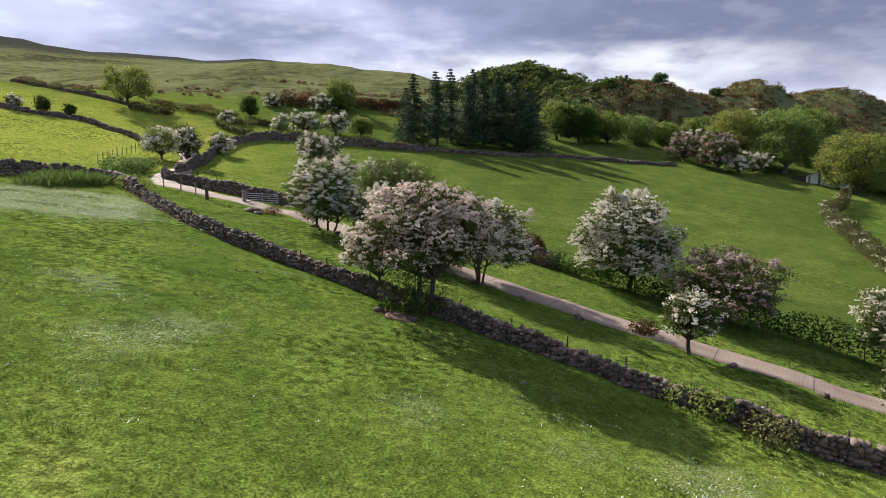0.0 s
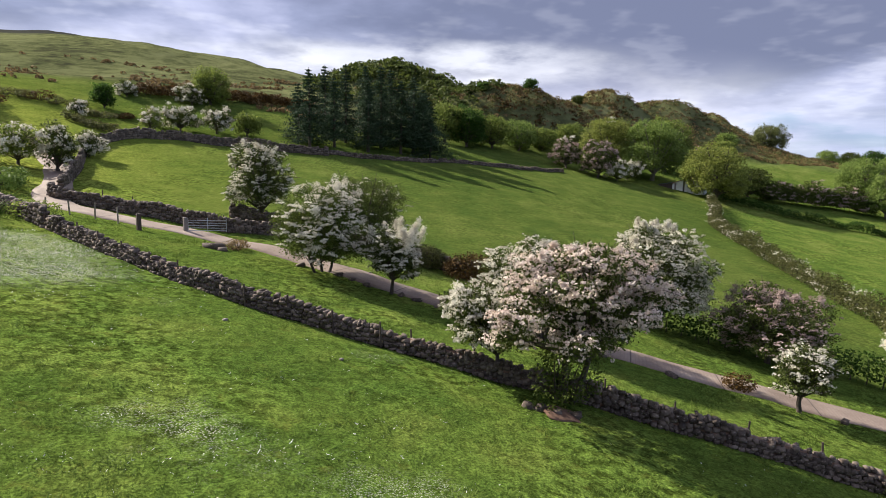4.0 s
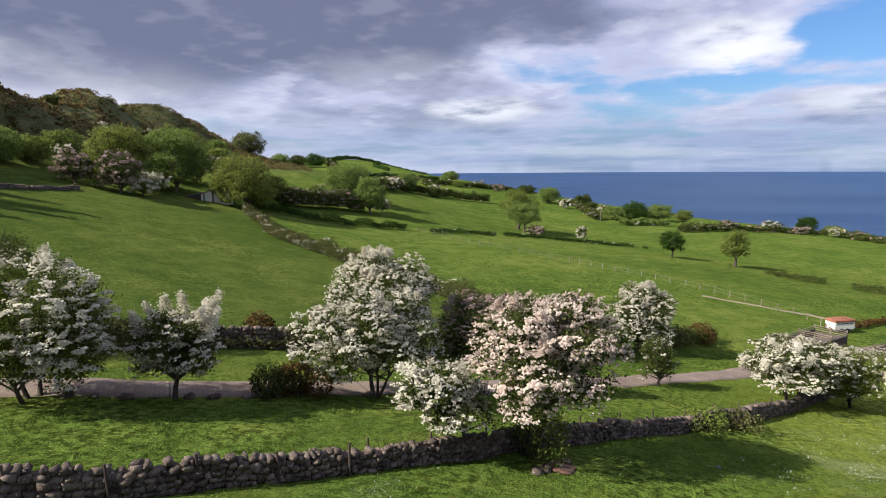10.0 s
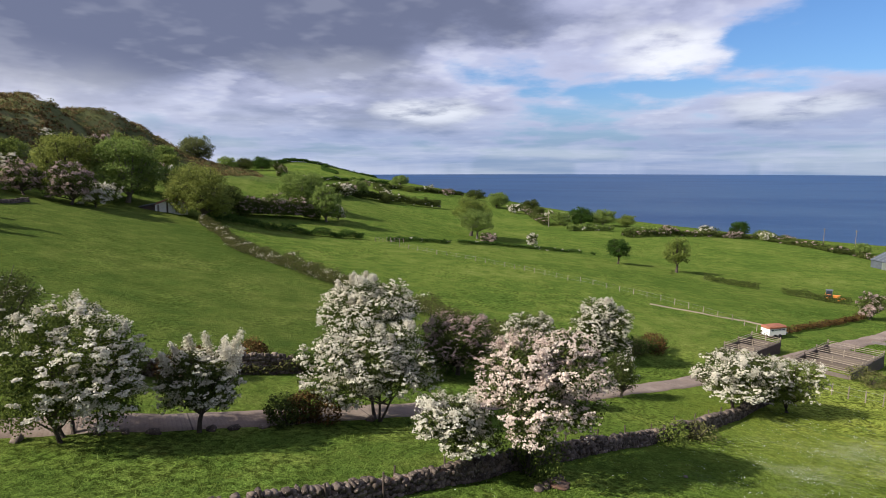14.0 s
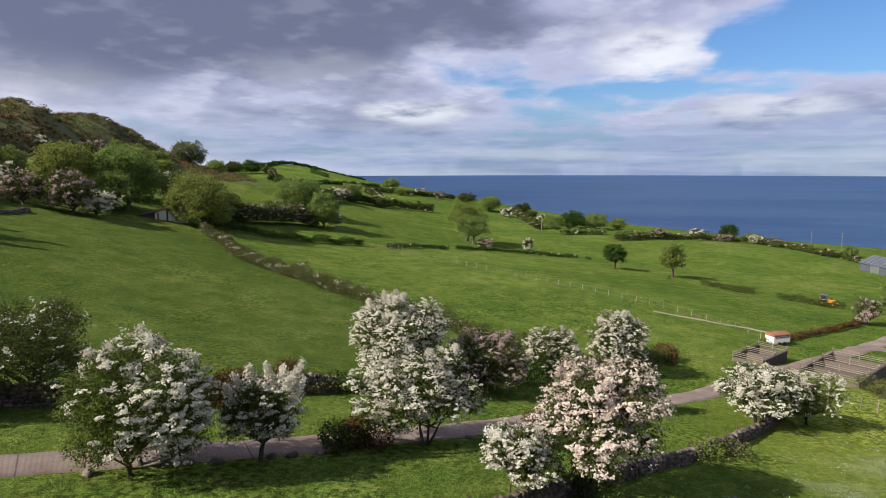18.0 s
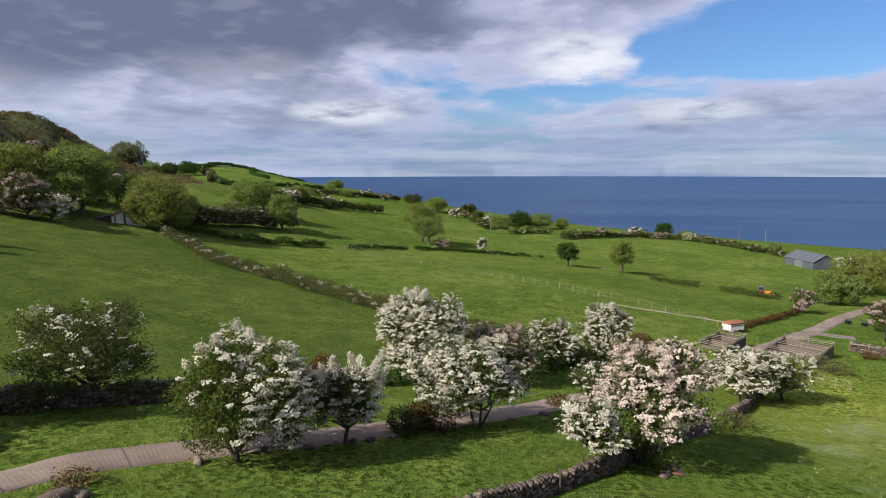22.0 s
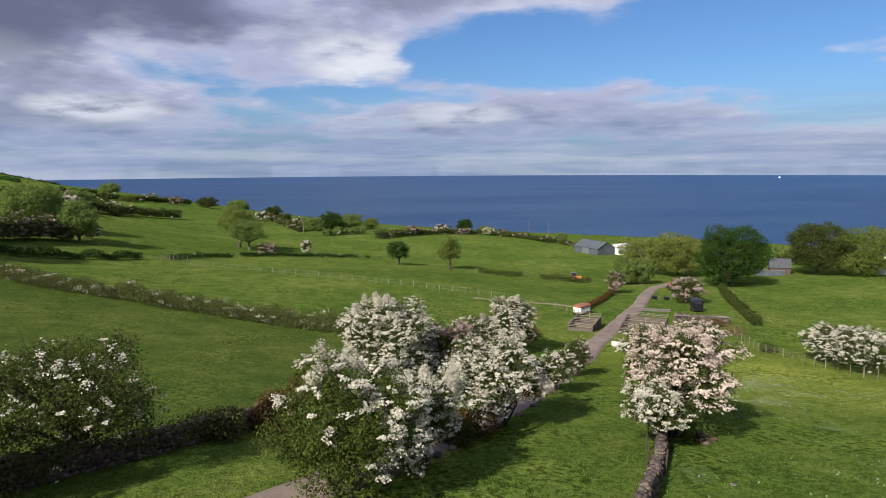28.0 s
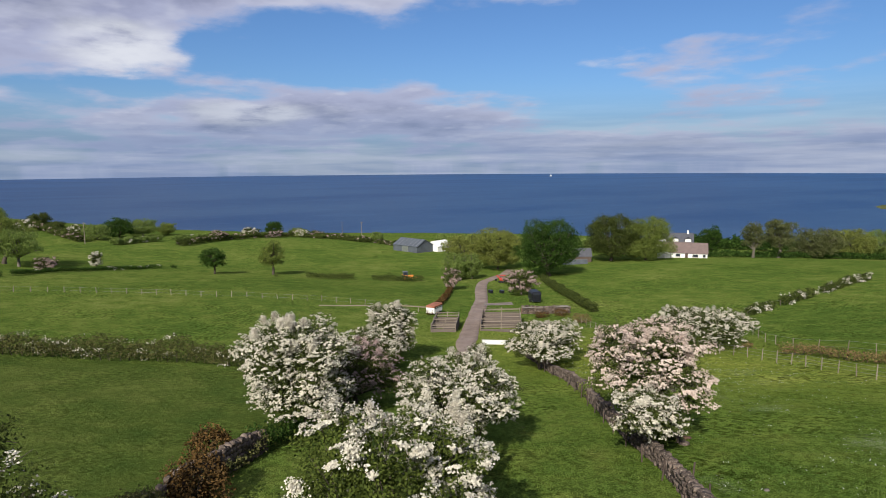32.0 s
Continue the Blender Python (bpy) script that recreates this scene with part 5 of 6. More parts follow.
hedge([(-37.2, 147.9), (-28.0, 151.0), (-18.0, 155.0), (-7.0, 161.0), (4, 160)], 2.2, 4.5, "rusty brown gorse scrub at the moor edge", 79, GORSE_BROWN, 260, 0.24)
hedge([(-41.1, 121.6), (-35.5, 116.7), (-30.0, 116.0)], 1.2, 1.6, "dark scrub along the upper wall", 80, GORSE, 120, 0.2, 0.0, None, 0.3)
hedge([(258, 60), (272, 45), (285, 22)], 2.4, 3.5, "low coast hedge of shrubs", 81, LEAF_ASH, 70, 0.42, 0.1, None, 0.2)
hedge([(305, -32), (275, -52), (245, -60), (232, -66)], 2.0, 3.0, "coast hedge behind the barn", 82, LEAF_HAW, 70, 0.42, 0.2, BLOSSOM_DUSKY, 0.2)
hedge([(240, -80), (205, -120), (190, -150)], 4.5, 7.0, "belt of shrubs behind the farm", 83, LEAF_ASH, 150, 0.5)
hedge([(210, -190), (165, -215), (120, -250)], 5.0, 8.0, "belt of trees beyond the houses", 84, LEAF_DARK, 150, 0.6)
hedge([(72, 7.5), (90, -5), (105, -14.5)], 0.9, 1.4, "rough stony bank with weeds beside the lane", 85, GORSE_BROWN, 110, 0.14)

# scattered gorse at the top of the upper field
GORSE_SPOTS = [(-58.5, 126.5, 1.3, 1.7), (-56.2, 124.6, 1.5, 2.0), (-54.0, 123.6, 1.6, 2.2), (-51.8, 124.2, 1.3, 1.8), (-52.6, 131.5, 1.4, 2.4), (-49.8, 132.0, 1.5, 2.2), (-47.4, 131.4, 1.6, 2.4), (-44.6, 131.0, 1.4, 2.2), (-42.0, 131.6, 1.3, 1.9), (-55.0, 133.4, 1.1, 2.0), (-58.5, 134.8, 1.0, 1.8),
               (-74.0, 133.4, 1.6, 1.7), (-71.6, 132.8, 1.2, 1.4), (-79.0, 134.6, 1.4, 1.8), (-84.5, 137.0, 1.6, 2.2), (-87.5, 138.0, 1.8, 2.2), (-64.6, 131.8, 0.9, 0.8), (-35.5, 126.5, 1.2, 2.0), (-33.0, 127.5, 1.0, 1.8), (-38.0, 125.2, 1.1, 1.6)]
for i, (bx, by, bh, br) in enumerate(GORSE_SPOTS):
    bush("gorse_bush", bx, by, bh, br, "dark brown gorse bush in the upper field", "gorse", 300 + i, GORSE_BROWN if i % 3 == 0 else GORSE, 700, 0.14, "gorse bushes")
stone_wall([(-57, 125.6), (-63, 128.4), (-70, 131.4), (-80, 134.8), (-92, 140)], 0.45, "low broken bank of stones across the upper field", 9, course=0.26)

# hedges and fences between the fields
hedge([(86, 121.5), (76, 108), (66.0, 97), (56.4, 76), (50.5, 62), (45.6, 50.5), (42, 45.2), (37, 38)], 2.2, 1.8, "dark clipped hawthorn hedge with runs of white blossom along its top", 51, HEDGE_LEAF, 420, 0.11, 0.07)
hedge([(94, 128), (105.5, 111.5), (121, 98.5)], 1.9, 1.9, "thick dark hedge below the farm trees", 52, LEAF_DARK, 150, 0.2)
hedge([(108, 128), (122, 124), (132, 119)], 5.0, 5.0, "tall rank of hawthorns in dusky blossom", 53, LEAF_HAW, 420, 0.26, 0.5, BLOSSOM_DUSKY)
hedge([(127, 93.5), (143, 85), (164, 69.5), (180, 51.5), (184, 42)], 1.2, 1.2, "low hedge bank along the lower field", 54, LEAF_DARK, 110, 0.17, 0.05, None, 0.06)
hedge([(150, 18), (146, 10), (140.5, -4), (132.5, -20)], 1.5, 1.5, "broken hawthorn hedge beside the tractor", 55, LEAF_HAW, 150, 0.16, 0.0, None, 0.12)
hedge([(114, -49.5), (92.4, -37.1), (71.3, -26.4), (60, -20.6)], 1.6, 1.7, "dark green field hedge running down to the paddock", 56, LEAF_HAW, 170, 0.16)
hedge([(38, -34), (42.5, -58), (48.5, -89)], 1.5, 1.5, "hedge with white blossom across the pasture", 57, LEAF_HAW, 110, 0.2, 0.3, None, 0.2)
hedge([(150, -128), (128, -148), (108, -200), (100, -260)], 2.2, 2.5, "dark hedge below the wood", 58, LEAF_DARK, 60, 0.4)
hedge([(255, 35), (285, 10), (312, -28), (290, -45), (262, -52)], 2.6, 4.0, "coast hedge of mixed shrubs", 59, LEAF_HAW, 60, 0.42, 0.25, BLOSSOM_DUSKY, 0.2)
hedge([(345, 100), (300, 85), (265, 72)], 3.0, 4.0, "hawthorn hedge in blossom above the sea", 60, LEAF_HAW, 70, 0.42, 0.35, BLOSSOM_DUSKY)
fence([(121, 90), (113, 63.5), (102, 43), (93.5, 25.5), (83, 12.5), (76, 8)], 3.0, 1.1, "long post and wire fence across the lower field", 61, TIMBER, 2, 0.14)
fence([(-2.0, 5.2), (6.9, 1.2), (11.1, -0.6), (17.2, -2.3), (23.3, -3.4), (31.0, -4.6), (40.1, -6.2), (51.7, -10.5)], 2.1, 1.15, "post and wire fence with weathered round posts", 62, TIMBER, 3, 0.10)
hedge([(19.5, -7.4), (14.5, -6.1), (10.7, -5.4), (2, -3.6)], 1.0, 1.1, "rough stony hedge bottom behind the wire fence", 65, BRACKEN, 150, 0.10, 0.0, None, 0.25)
fence([(4, -8.5), (8.5, -10), (18.4, -11.5), (30, -22), (38, -33), (42, -56), (48, -88)], 3.0, 1.15, "post and wire fence with weathered posts along the hedge", 63, TIMBER, 2, 0.10)
fence([(-39.0, 72.4), (-40.9, 81.5), (-42.6, 91.0)], 2.2, 1.15, "post and wire fence climbing the bank", 64, TIMBER, 2, 0.11)

# ---------------------------------------------------------------- fences, gate and stones by the lane
fence([(-24.6, 51.0), (-19.2, 44.6), (-13.6, 38.6), (-11.9, 37.4), (-9.9, 35.9), (-7.5, 34.2)], 2.45, 1.12, "old stakes and wire standing along the wall", 91, DARK_TIMBER, 0, 0.09)
fence([(-6.0, 34.4), (-0.5, 31.4), (6.2, 27.4), (16.2, 21.5), (27.6, 16.5)], 2.9, 1.08, "old stakes and wire standing along the wall", 92, DARK_TIMBER, 0, 0.09)
fence([(-27.7, 60.0), (-25.6, 59.4), (-24.2, 59.2), (-22.6, 58.6)], 1.75, 1.1, "four thin stakes beside the lane", 93, TIMBER, 0, 0.12)
fence([(-27.5, 67.2), (-22.0, 64.6), (-15.2, 61.9)], 2.5, 1.3, "stakes and wire along the low wall", 94, DARK_TIMBER, 1, 0.1)


def gate():
    t = thing("field_gate", -17.9, 58.4, "galvanised tubular gate between two thick posts", "gate", turn=28)
    for x, h, m in ((-3.4, 1.35, DARK_TIMBER), (0.0, 1.15, CONCRETE)):
        z = 0.25 if x < 0 else 0.0
        box("gate_post", t, (x, 0, h / 2 - 0.2 + z), (0.30, 0.30, h + 0.4), m, "thick square gate post", bevel=0.04)
    for k in range(5):
        barrel("rail", t, (0.2, 0, 0.22 + 0.2 * k - 0.1), (3.3, 0, 0.22 + 0.2 * k - 0.35), 0.022, 0.022, METAL)
    for x in (0.2, 1.75, 3.3):
        barrel("upright", t, (x, 0, 0.05 - 0.08 * x), (x, 0, 1.12 - 0.08 * x), 0.025, 0.025, METAL)


gate()


def boulder(x, y, s, label, seed, mat=None):
    rng = np.random.default_rng(seed)
    t = new("boulder", STONE_MESHES[seed % 14].copy())
    if mat:
        t.data.materials.clear()
        t.data.materials.append(mat)
    t.location = (x, y, float(land(x, y)) + s[2] * 0.18)
    t.rotation_euler = (rng.normal() * 0.2, rng.normal() * 0.2, rng.uniform(0, 6))
    t.scale = s
    return tagged(t, label, "stone", "loose stones")


for i, (bx, by) in enumerate([(-7.0, 49.3), (-6.2, 48.6), (-5.4, 47.7), (-3.5, 45.9), (-2.6, 45.2), (-1.4, 44.2), (3.6, 40.4), (6.6, 38.0), (9.8, 35.9), (17.4, 31.3), (21.0, 28.9), (-9.4, 51.4)]):
    boulder(bx - 0.42, by - 0.5, (0.5 + 0.1 * (i % 3), 0.36, 0.30), "dark mossy stone at the lane edge", i)
boulder(-15.6, 53.2, (1.3, 0.8, 0.55), "dark heap of stones on the verge", 4)
boulder(-15.0, 52.7, (0.8, 0.6, 0.4), "dark heap of stones on the verge", 7)
for i, (bx, by) in enumerate([(-2.2, 28.7), (-1.7, 28.3), (-2.6, 28.9), (-0.9, 28.2)]):
    boulder(bx, by, (0.5, 0.4, 0.3), "fallen stone among the roots of the pink hawthorn", i + 3)
boulder(-1.5, 28.2, (1.5, 1.0, 0.22), "patch of bare reddish earth under the hawthorn", 5, EARTH)
for i, (bx, by) in enumerate([(-14.2, 35.6), (-9.6, 32.0), (3.8, 22.4)]):
    boulder(bx, by, (0.2, 0.16, 0.12), "small pale stone lying in the grass", i, CONCRETE)
bush("bramble", 11.4, 23.0, 1.3, 1.3, "pale bramble scrambling over the wall", "bramble", 61, LEAF_YOUNG, 900, 0.09)
bush("bramble", 13.4, 21.4, 1.2, 1.2, "pale bramble scrambling over the wall", "bramble", 62, GORSE, 700, 0.09)
bush("bramble", 35.0, 13.0, 1.5, 1.6, "green bramble over the wall end", "bramble", 63, LEAF_HAW, 1200, 0.1)
bush("bramble", 39.5, 11.4, 1.4, 1.5, "green bramble over the wall end", "bramble", 64, LEAF_HAW, 1000, 0.1)
bush("bramble", -27.5, 56.4, 1.3, 1.3, "green bramble on the wall corner", "bramble", 65, LEAF_YOUNG, 900, 0.1)
bush("bramble", -33.5, 68.5, 1.4, 2.6, "rough grassy bank beside the lane bend", "bank", 66, RUSH, 1800, 0.14)
bush("bramble", -34.5, 73.5, 1.5, 3.0, "rough grassy bank beside the lane bend", "bank", 67, RUSH, 1800, 0.14)


# ---------------------------------------------------------------- farm things
def lane_turn():
    return -33.5


def pen(x, y, turn, long, wide, label, rows):
    """Sheep pens: low concrete walls with timber rails on top."""
    t = thing("sheep_pen", x, y, label, "sheep pen", "sheep pens", turn=turn)
    for sy in (-wide / 2, wide / 2):
        box("side_wall", t, (0, sy, 0.35), (long, 0.18, 1.5), PEN_STONE, rot=(0, 0, 0))
    for k in range(rows + 1):
        x0 = -long / 2 + long * k / rows
        box("cross_wall", t, (x0, 0, 0.25), (0.16, wide - 0.2, 1.3), PEN_STONE)
        for z in (1.12, 1.38, 1.62):
            barrel("rail", t, (x0, -wide / 2, z), (x0, wide / 2, z), 0.045, 0.045, TIMBER, "weathered timber rail", 7)
        for q in (-wide / 2, 0, wide / 2):
            box("post", t, (x0, q, 0.75), (0.13, 0.13, 2.1), TIMBER)
    for sy in (-wide / 2, wide / 2):
        for z in (1.25, 1.5):
            barrel("rail", t, (-long / 2, sy, z), (long / 2, sy, z), 0.045, 0.045, TIMBER, "weathered timber rail", 7)
    box("floor_slab", t, (0, 0, -0.1), (long, wide, 0.3), PEN_STONE)


pen(59.6, 11.0, lane_turn(), 7.5, 3.8, "concrete sheep pen with timber rails beside the lane", 2)
pen(57.6, 1.6, lane_turn(), 11.0, 6.4, "double concrete sheep pens with timber rails beside the lane", 3)


def trough():
    t = thing("feed_trough", 44.0, 11.0, "long white trough lying across the grass", "trough", turn=57)
    box("body", t, (0, 0, 0.28), (4.4, 0.55, 0.5), WHITE, bevel=0.08)
    box("rim", t, (0, 0, 0.55), (4.5, 0.65, 0.06), WHITE)
    for x in (-1.8, 1.8):
        box("foot", t, (x, 0, 0.0), (0.2, 0.5, 0.2), CONCRETE)
    fence([(42.2, 9.0), (40.4, 5.6), (38.8, 2.6)], 1.6, 1.2, "short timber rail fence at the trough", 95, TIMBER, 2, 0.12)


trough()


def stock_trailer():
    t = thing("stock_trailer", 73.0, 6.2, "white stock trailer with a rusty red roof", "trailer", turn=-55)
    box("body", t, (0, 0, 1.0), (3.2, 1.7, 1.1), WHITE, bevel=0.05)
    box("roof", t, (0, 0, 1.66), (3.3, 1.8, 0.5), RUST, "rusty red sheet roof", bevel=0.22)
    for sy in (-0.9, 0.9):
        for x in (-0.5, 0.4):
            barrel("wheel", t, (x, sy - 0.1, 0.33), (x, sy + 0.1, 0.33), 0.33, 0.33, RUBBER, "", 14)
    barrel("tow_bar", t, (1.6, 0, 0.55), (2.7, 0, 0.45), 0.05, 0.05, METAL)
    for x in (-1.0, -0.33, 0.33, 1.0):
        box("slat", t, (x, -0.87, 1.35), (0.5, 0.03, 0.12), BLACK)


stock_trailer()


def tractor():
    t = thing("tractor", 136.9, -17.5, "old orange tractor with a grey cab in the hedge gap", "tractor", turn=-105)
    for sy in (-0.85, 0.85):
        w = barrel("rear_wheel", t, (-0.9, sy - 0.2, 0.78), (-0.9, sy + 0.2, 0.78), 0.78, 0.78, RUBBER, "", 18)
        barrel("rim", w, (-0.9, sy - 0.22, 0.78), (-0.9, sy + 0.22, 0.78), 0.4, 0.4, ORANGE, "", 14)
        f = barrel("front_wheel", t, (1.25, sy * 0.9 - 0.13, 0.42), (1.25, sy * 0.9 + 0.13, 0.42), 0.42, 0.42, RUBBER, "", 16)
        barrel("rim", f, (1.25, sy * 0.9 - 0.15, 0.42), (1.25, sy * 0.9 + 0.15, 0.42), 0.22, 0.22, ORANGE, "", 12)
        box("mudguard", t, (-0.9, sy, 1.62), (1.3, 0.42, 0.1), ORANGE)
    box("bonnet", t, (0.9, 0, 1.15), (1.7, 0.75, 0.75), ORANGE, bevel=0.1)
    box("chassis", t, (0.2, 0, 0.7), (2.8, 0.55, 0.4), RUBBER)
    box("cab", t, (-0.7, 0, 1.95), (1.25, 1.4, 1.2), GLASS, "dark glazed cab", bevel=0.06)
    box("cab_roof", t, (-0.7, 0, 2.62), (1.5, 1.6, 0.16), SHEET, bevel=0.06)
    for x in (-1.3, -0.1):
        for y in (-0.68, 0.68):
            box("cab_pillar", t, (x, y, 1.95), (0.09, 0.09, 1.25), SHEET)
    barrel("exhaust", t, (0.9, 0.25, 1.5), (0.9, 0.25, 2.3), 0.04, 0.04, RUBBER)
    box("loader_arm", t, (1.9, 0, 0.75), (1.5, 0.7, 0.22), ORANGE)


tractor()


def horse_box():
    t = thing("black_trailer", 77.4, -19.8, "black rounded livestock trailer parked by the hawthorn", "trailer", turn=-20)
    box("body", t, (0, 0, 1.4), (3.2, 2.1, 2.1), BLACK, bevel=0.35)
    box("chassis", t, (0, 0, 0.45), (3.0, 1.7, 0.25), METAL)
    for sy in (-1.0, 1.0):
        barrel("wheel", t, (0, sy - 0.1, 0.36), (0, sy + 0.1, 0.36), 0.36, 0.36, RUBBER, "", 14)
        box("mudguard", t, (0, sy, 0.8), (1.2, 0.3, 0.1), SHEET)
    box("rear_door", t, (-1.6, 0, 1.2), (0.06, 1.7, 1.6), BLACK)
    box("window", t, (-1.62, 0, 1.95), (0.06, 1.3, 0.35), GLASS)
    barrel("tow_bar", t, (1.6, 0, 0.5), (2.8, 0, 0.45), 0.05, 0.05, METAL)


horse_box()


def red_machine():
    t = thing("mini_digger", 116.8, -37.6, "small red farm machine parked under the trees", "digger", turn=30)
    for sy in (-0.6, 0.6):
        box("track", t, (0, sy, 0.28), (1.8, 0.35, 0.5), RUBBER, bevel=0.15)
    box("body", t, (-0.1, 0, 0.95), (1.5, 1.25, 0.8), RED, bevel=0.15)
    box("canopy", t, (-0.2, 0, 2.05), (1.2, 1.2, 0.1), RED)
    for x in (-0.7, 0.3):
        for y in (-0.5, 0.5):
            box("pillar", t, (x, y, 1.65), (0.07, 0.07, 0.8), BLACK)
    box("boom", t, (1.1, 0, 1.45), (1.6, 0.2, 0.25), RED, rot=(0, -35, 0))
    box("bucket", t, (1.9, 0, 0.6), (0.45, 0.6, 0.5), BLACK, bevel=0.1)


red_machine()
for bx, by in ((96.8, -21.1), (95.4, -23.4)):
    t = thing("feed_bin", bx, by, "small black feed bin on the grass", "bin", "feed bins")
    box("tub", t, (0, 0, 0.32), (1.3, 0.7, 0.65), BLACK, bevel=0.1)
    box("lid", t, (0, 0, 0.68), (1.35, 0.75, 0.08), BLACK)
t = thing("concrete_slab", 78.4, -11.4, "pale concrete slab edge in the grass", "slab", turn=-110)
box("slab", t, (0, 0, 0.05), (6.0, 1.2, 0.3), CONCRETE)
box("kerb", t, (0, 0.55, 0.25), (6.0, 0.15, 0.2), CONCRETE)
stone_wall([(66.4, -8.6), (64.4, -12.8), (63.0, -17.2)], 1.2, "rough stone yard wall across the paddock head", 8, course=0.3)
t = thing("wall_coping", 64.6, -12.8, "long weathered concrete coping on the yard wall", "coping", turn=-111, z=float(land(64.6, -12.8)) + 1.22)
for k in range(4):
    box("slab", t, (-3.3 + 2.2 * k, 0, 0.05), (2.15, 0.8, 0.14), CONCRETE, rot=(0, 0, (-1) ** k * 1.2))
bush("bramble", 48.5, 1.0, 1.7, 2.1, "tangled green and brown bramble beside the sheep pens", "bramble", 81, GORSE, 1500, 0.11)
bush("bramble", 61.6, -9.6, 1.2, 1.3, "low brown bramble against the yard wall", "bramble", 82, GORSE_BROWN, 700, 0.10)
bush("bramble", 60.4, -13.6, 1.3, 1.6, "low brown bramble against the yard wall", "bramble", 83, GORSE_BROWN, 800, 0.10)
bush("bramble", 52.6, -11.6, 1.6, 1.5, "brown thorny bush in the fence line", "bramble", 84, BRACKEN, 900, 0.10)
bush("bramble", 38.8, -7.0, 1.3, 1.2, "small green bush in the fence line", "bramble", 85, LEAF_HAW, 700, 0.10)


def roofed(name, x, y, turn, long, wide, eaves, ridge, wall, roof, label, doors=(), windows=(), chimney=0, kind="house"):
    """A gabled building with overhanging roof, openings and frames."""
    t = thing(name, x, y, label, kind, "farm buildings", turn=turn)
    bm = bmesh.new()
    a, b = long / 2, wide / 2
    pts = [(sx * a, sy * b, z) for sx in (-1, 1) for sy, z in ((-1, -0.8), (1, -0.8), (1, eaves), (0, ridge - 0.12), (-1, eaves))]
    v = [bm.verts.new(p) for p in pts]
    bm.faces.new(v[0:5])
    bm.faces.new(v[5:10][::-1])
    for i in range(5):
        j = (i + 1) % 5
        bm.faces.new((v[i], v[i + 5], v[j + 5], v[j]))
    bmesh.ops.recalc_face_normals(bm, faces=bm.faces)
    part("wall", bm, t, "", wall)
    run = math.hypot(b + 0.3, ridge - eaves)
    ang = math.degrees(math.atan2(ridge - eaves, b))
    for s in (-1, 1):
        box("roof_slope", t, (0, s * (b + 0.2) / 2, (eaves + ridge) / 2 - 0.02), (long + 0.6, run + 0.1, 0.14), roof, rot=(-s * ang, 0, 0))
    box("ridge_cap", t, (0, 0, ridge + 0.06), (long + 0.6, 0.3, 0.12), roof)
    for k in range(chimney):
        c = box("chimney", t, (-a * 0.7 + 1.4 * a * k, 0, ridge + 0.5), (0.6, 0.9, 1.6), wall)
        barrel("chimney_pot", c, (-a * 0.7 + 1.4 * a * k, 0, ridge + 1.2), (-a * 0.7 + 1.4 * a * k, 0, ridge + 1.6), 0.14, 0.12, TILE)
    for u, z, w, h in windows:
        f = box("window", t, (u, -b - 0.02, z), (w, 0.12, h), WHITE)
        box("pane", f, (u, -b - 0.06, z), (w - 0.2, 0.1, h - 0.2), GLASS)
        box("sill", f, (u, -b - 0.1, z - h / 2 - 0.05), (w + 0.2, 0.25, 0.1), CONCRETE)
    for u, w, h, m in doors:
        box("door", t, (u, -b - 0.03, h / 2), (w, 0.12, h), m)
    return t


# shed under the trees, bungalow, tall house, hut
sh = roofed("shed", 90.0, 133.6, 42, 6.0, 7.0, 1.9, 3.2, WHITE, RUST, "low whitewashed boarded shed with a rusty tin roof", [], [], 0, "shed")
for k in range(15):
    y = -3.36 + k * 0.48
    box("board", sh, (-3.03, y, (2.95 - abs(y) * 0.36) / 2 - 0.1), (0.06, 0.42, 3.0 - abs(y) * 0.36), CONCRETE if k % 4 == 1 else WHITE, bevel=0.01)
box("post", sh, (-3.1, 0.9, 1.3), (0.14, 0.2, 2.8), DARK_TIMBER)
box("lean_to", sh, (-0.6, 5.2, 0.75), (4.6, 3.2, 1.7), DARK_TIMBER)
box("lean_to_roof", sh, (-0.6, 5.2, 1.75), (5.0, 3.6, 0.12), SHEET, rot=(-10, 0, 0))
roofed("bungalow", 136.0, -133.5, 222, 15.5, 9.0, 2.2, 5.6, WHITE, TILE, "white bungalow with a brown tiled roof", [(0.5, 1.0, 2.1, DARK_TIMBER)], [(-6.3, 1.3, 1.6, 1.2), (-2.5, 1.3, 1.8, 1.2), (3.6, 1.3, 2.2, 1.2), (6.6, 1.3, 1.2, 1.2)], 0)
roofed("annexe", 138.6, -125.2, 312, 5.0, 4.6, 2.2, 4.0, WHITE, TILE, "white gabled wing of the bungalow", [], [(0.0, 1.3, 1.4, 1.2)], 0)
hs = roofed("farmhouse", 157.0, -152.0, 222, 14.0, 8.0, 5.4, 8.6, WHITE, SLATE, "two storey white house with a slate roof and three gables", [(0.0, 1.1, 2.1, DARK_TIMBER)], [(-5.0, 4.2, 1.6, 2.2), (0.0, 4.2, 1.8, 2.2), (5.0, 4.2, 1.6, 2.2)], 2)
for u in (-5.0, 0.0, 5.0):
    box("gable", hs, (u, -3.9, 5.9), (2.4, 0.5, 1.5), WHITE)
    box("gable_roof", hs, (u - 0.7, -3.6, 7.0), (1.9, 1.6, 0.14), SLATE, rot=(0, -38, 0))
    box("gable_roof", hs, (u + 0.7, -3.6, 7.0), (1.9, 1.6, 0.14), SLATE, rot=(0, 38, 0))
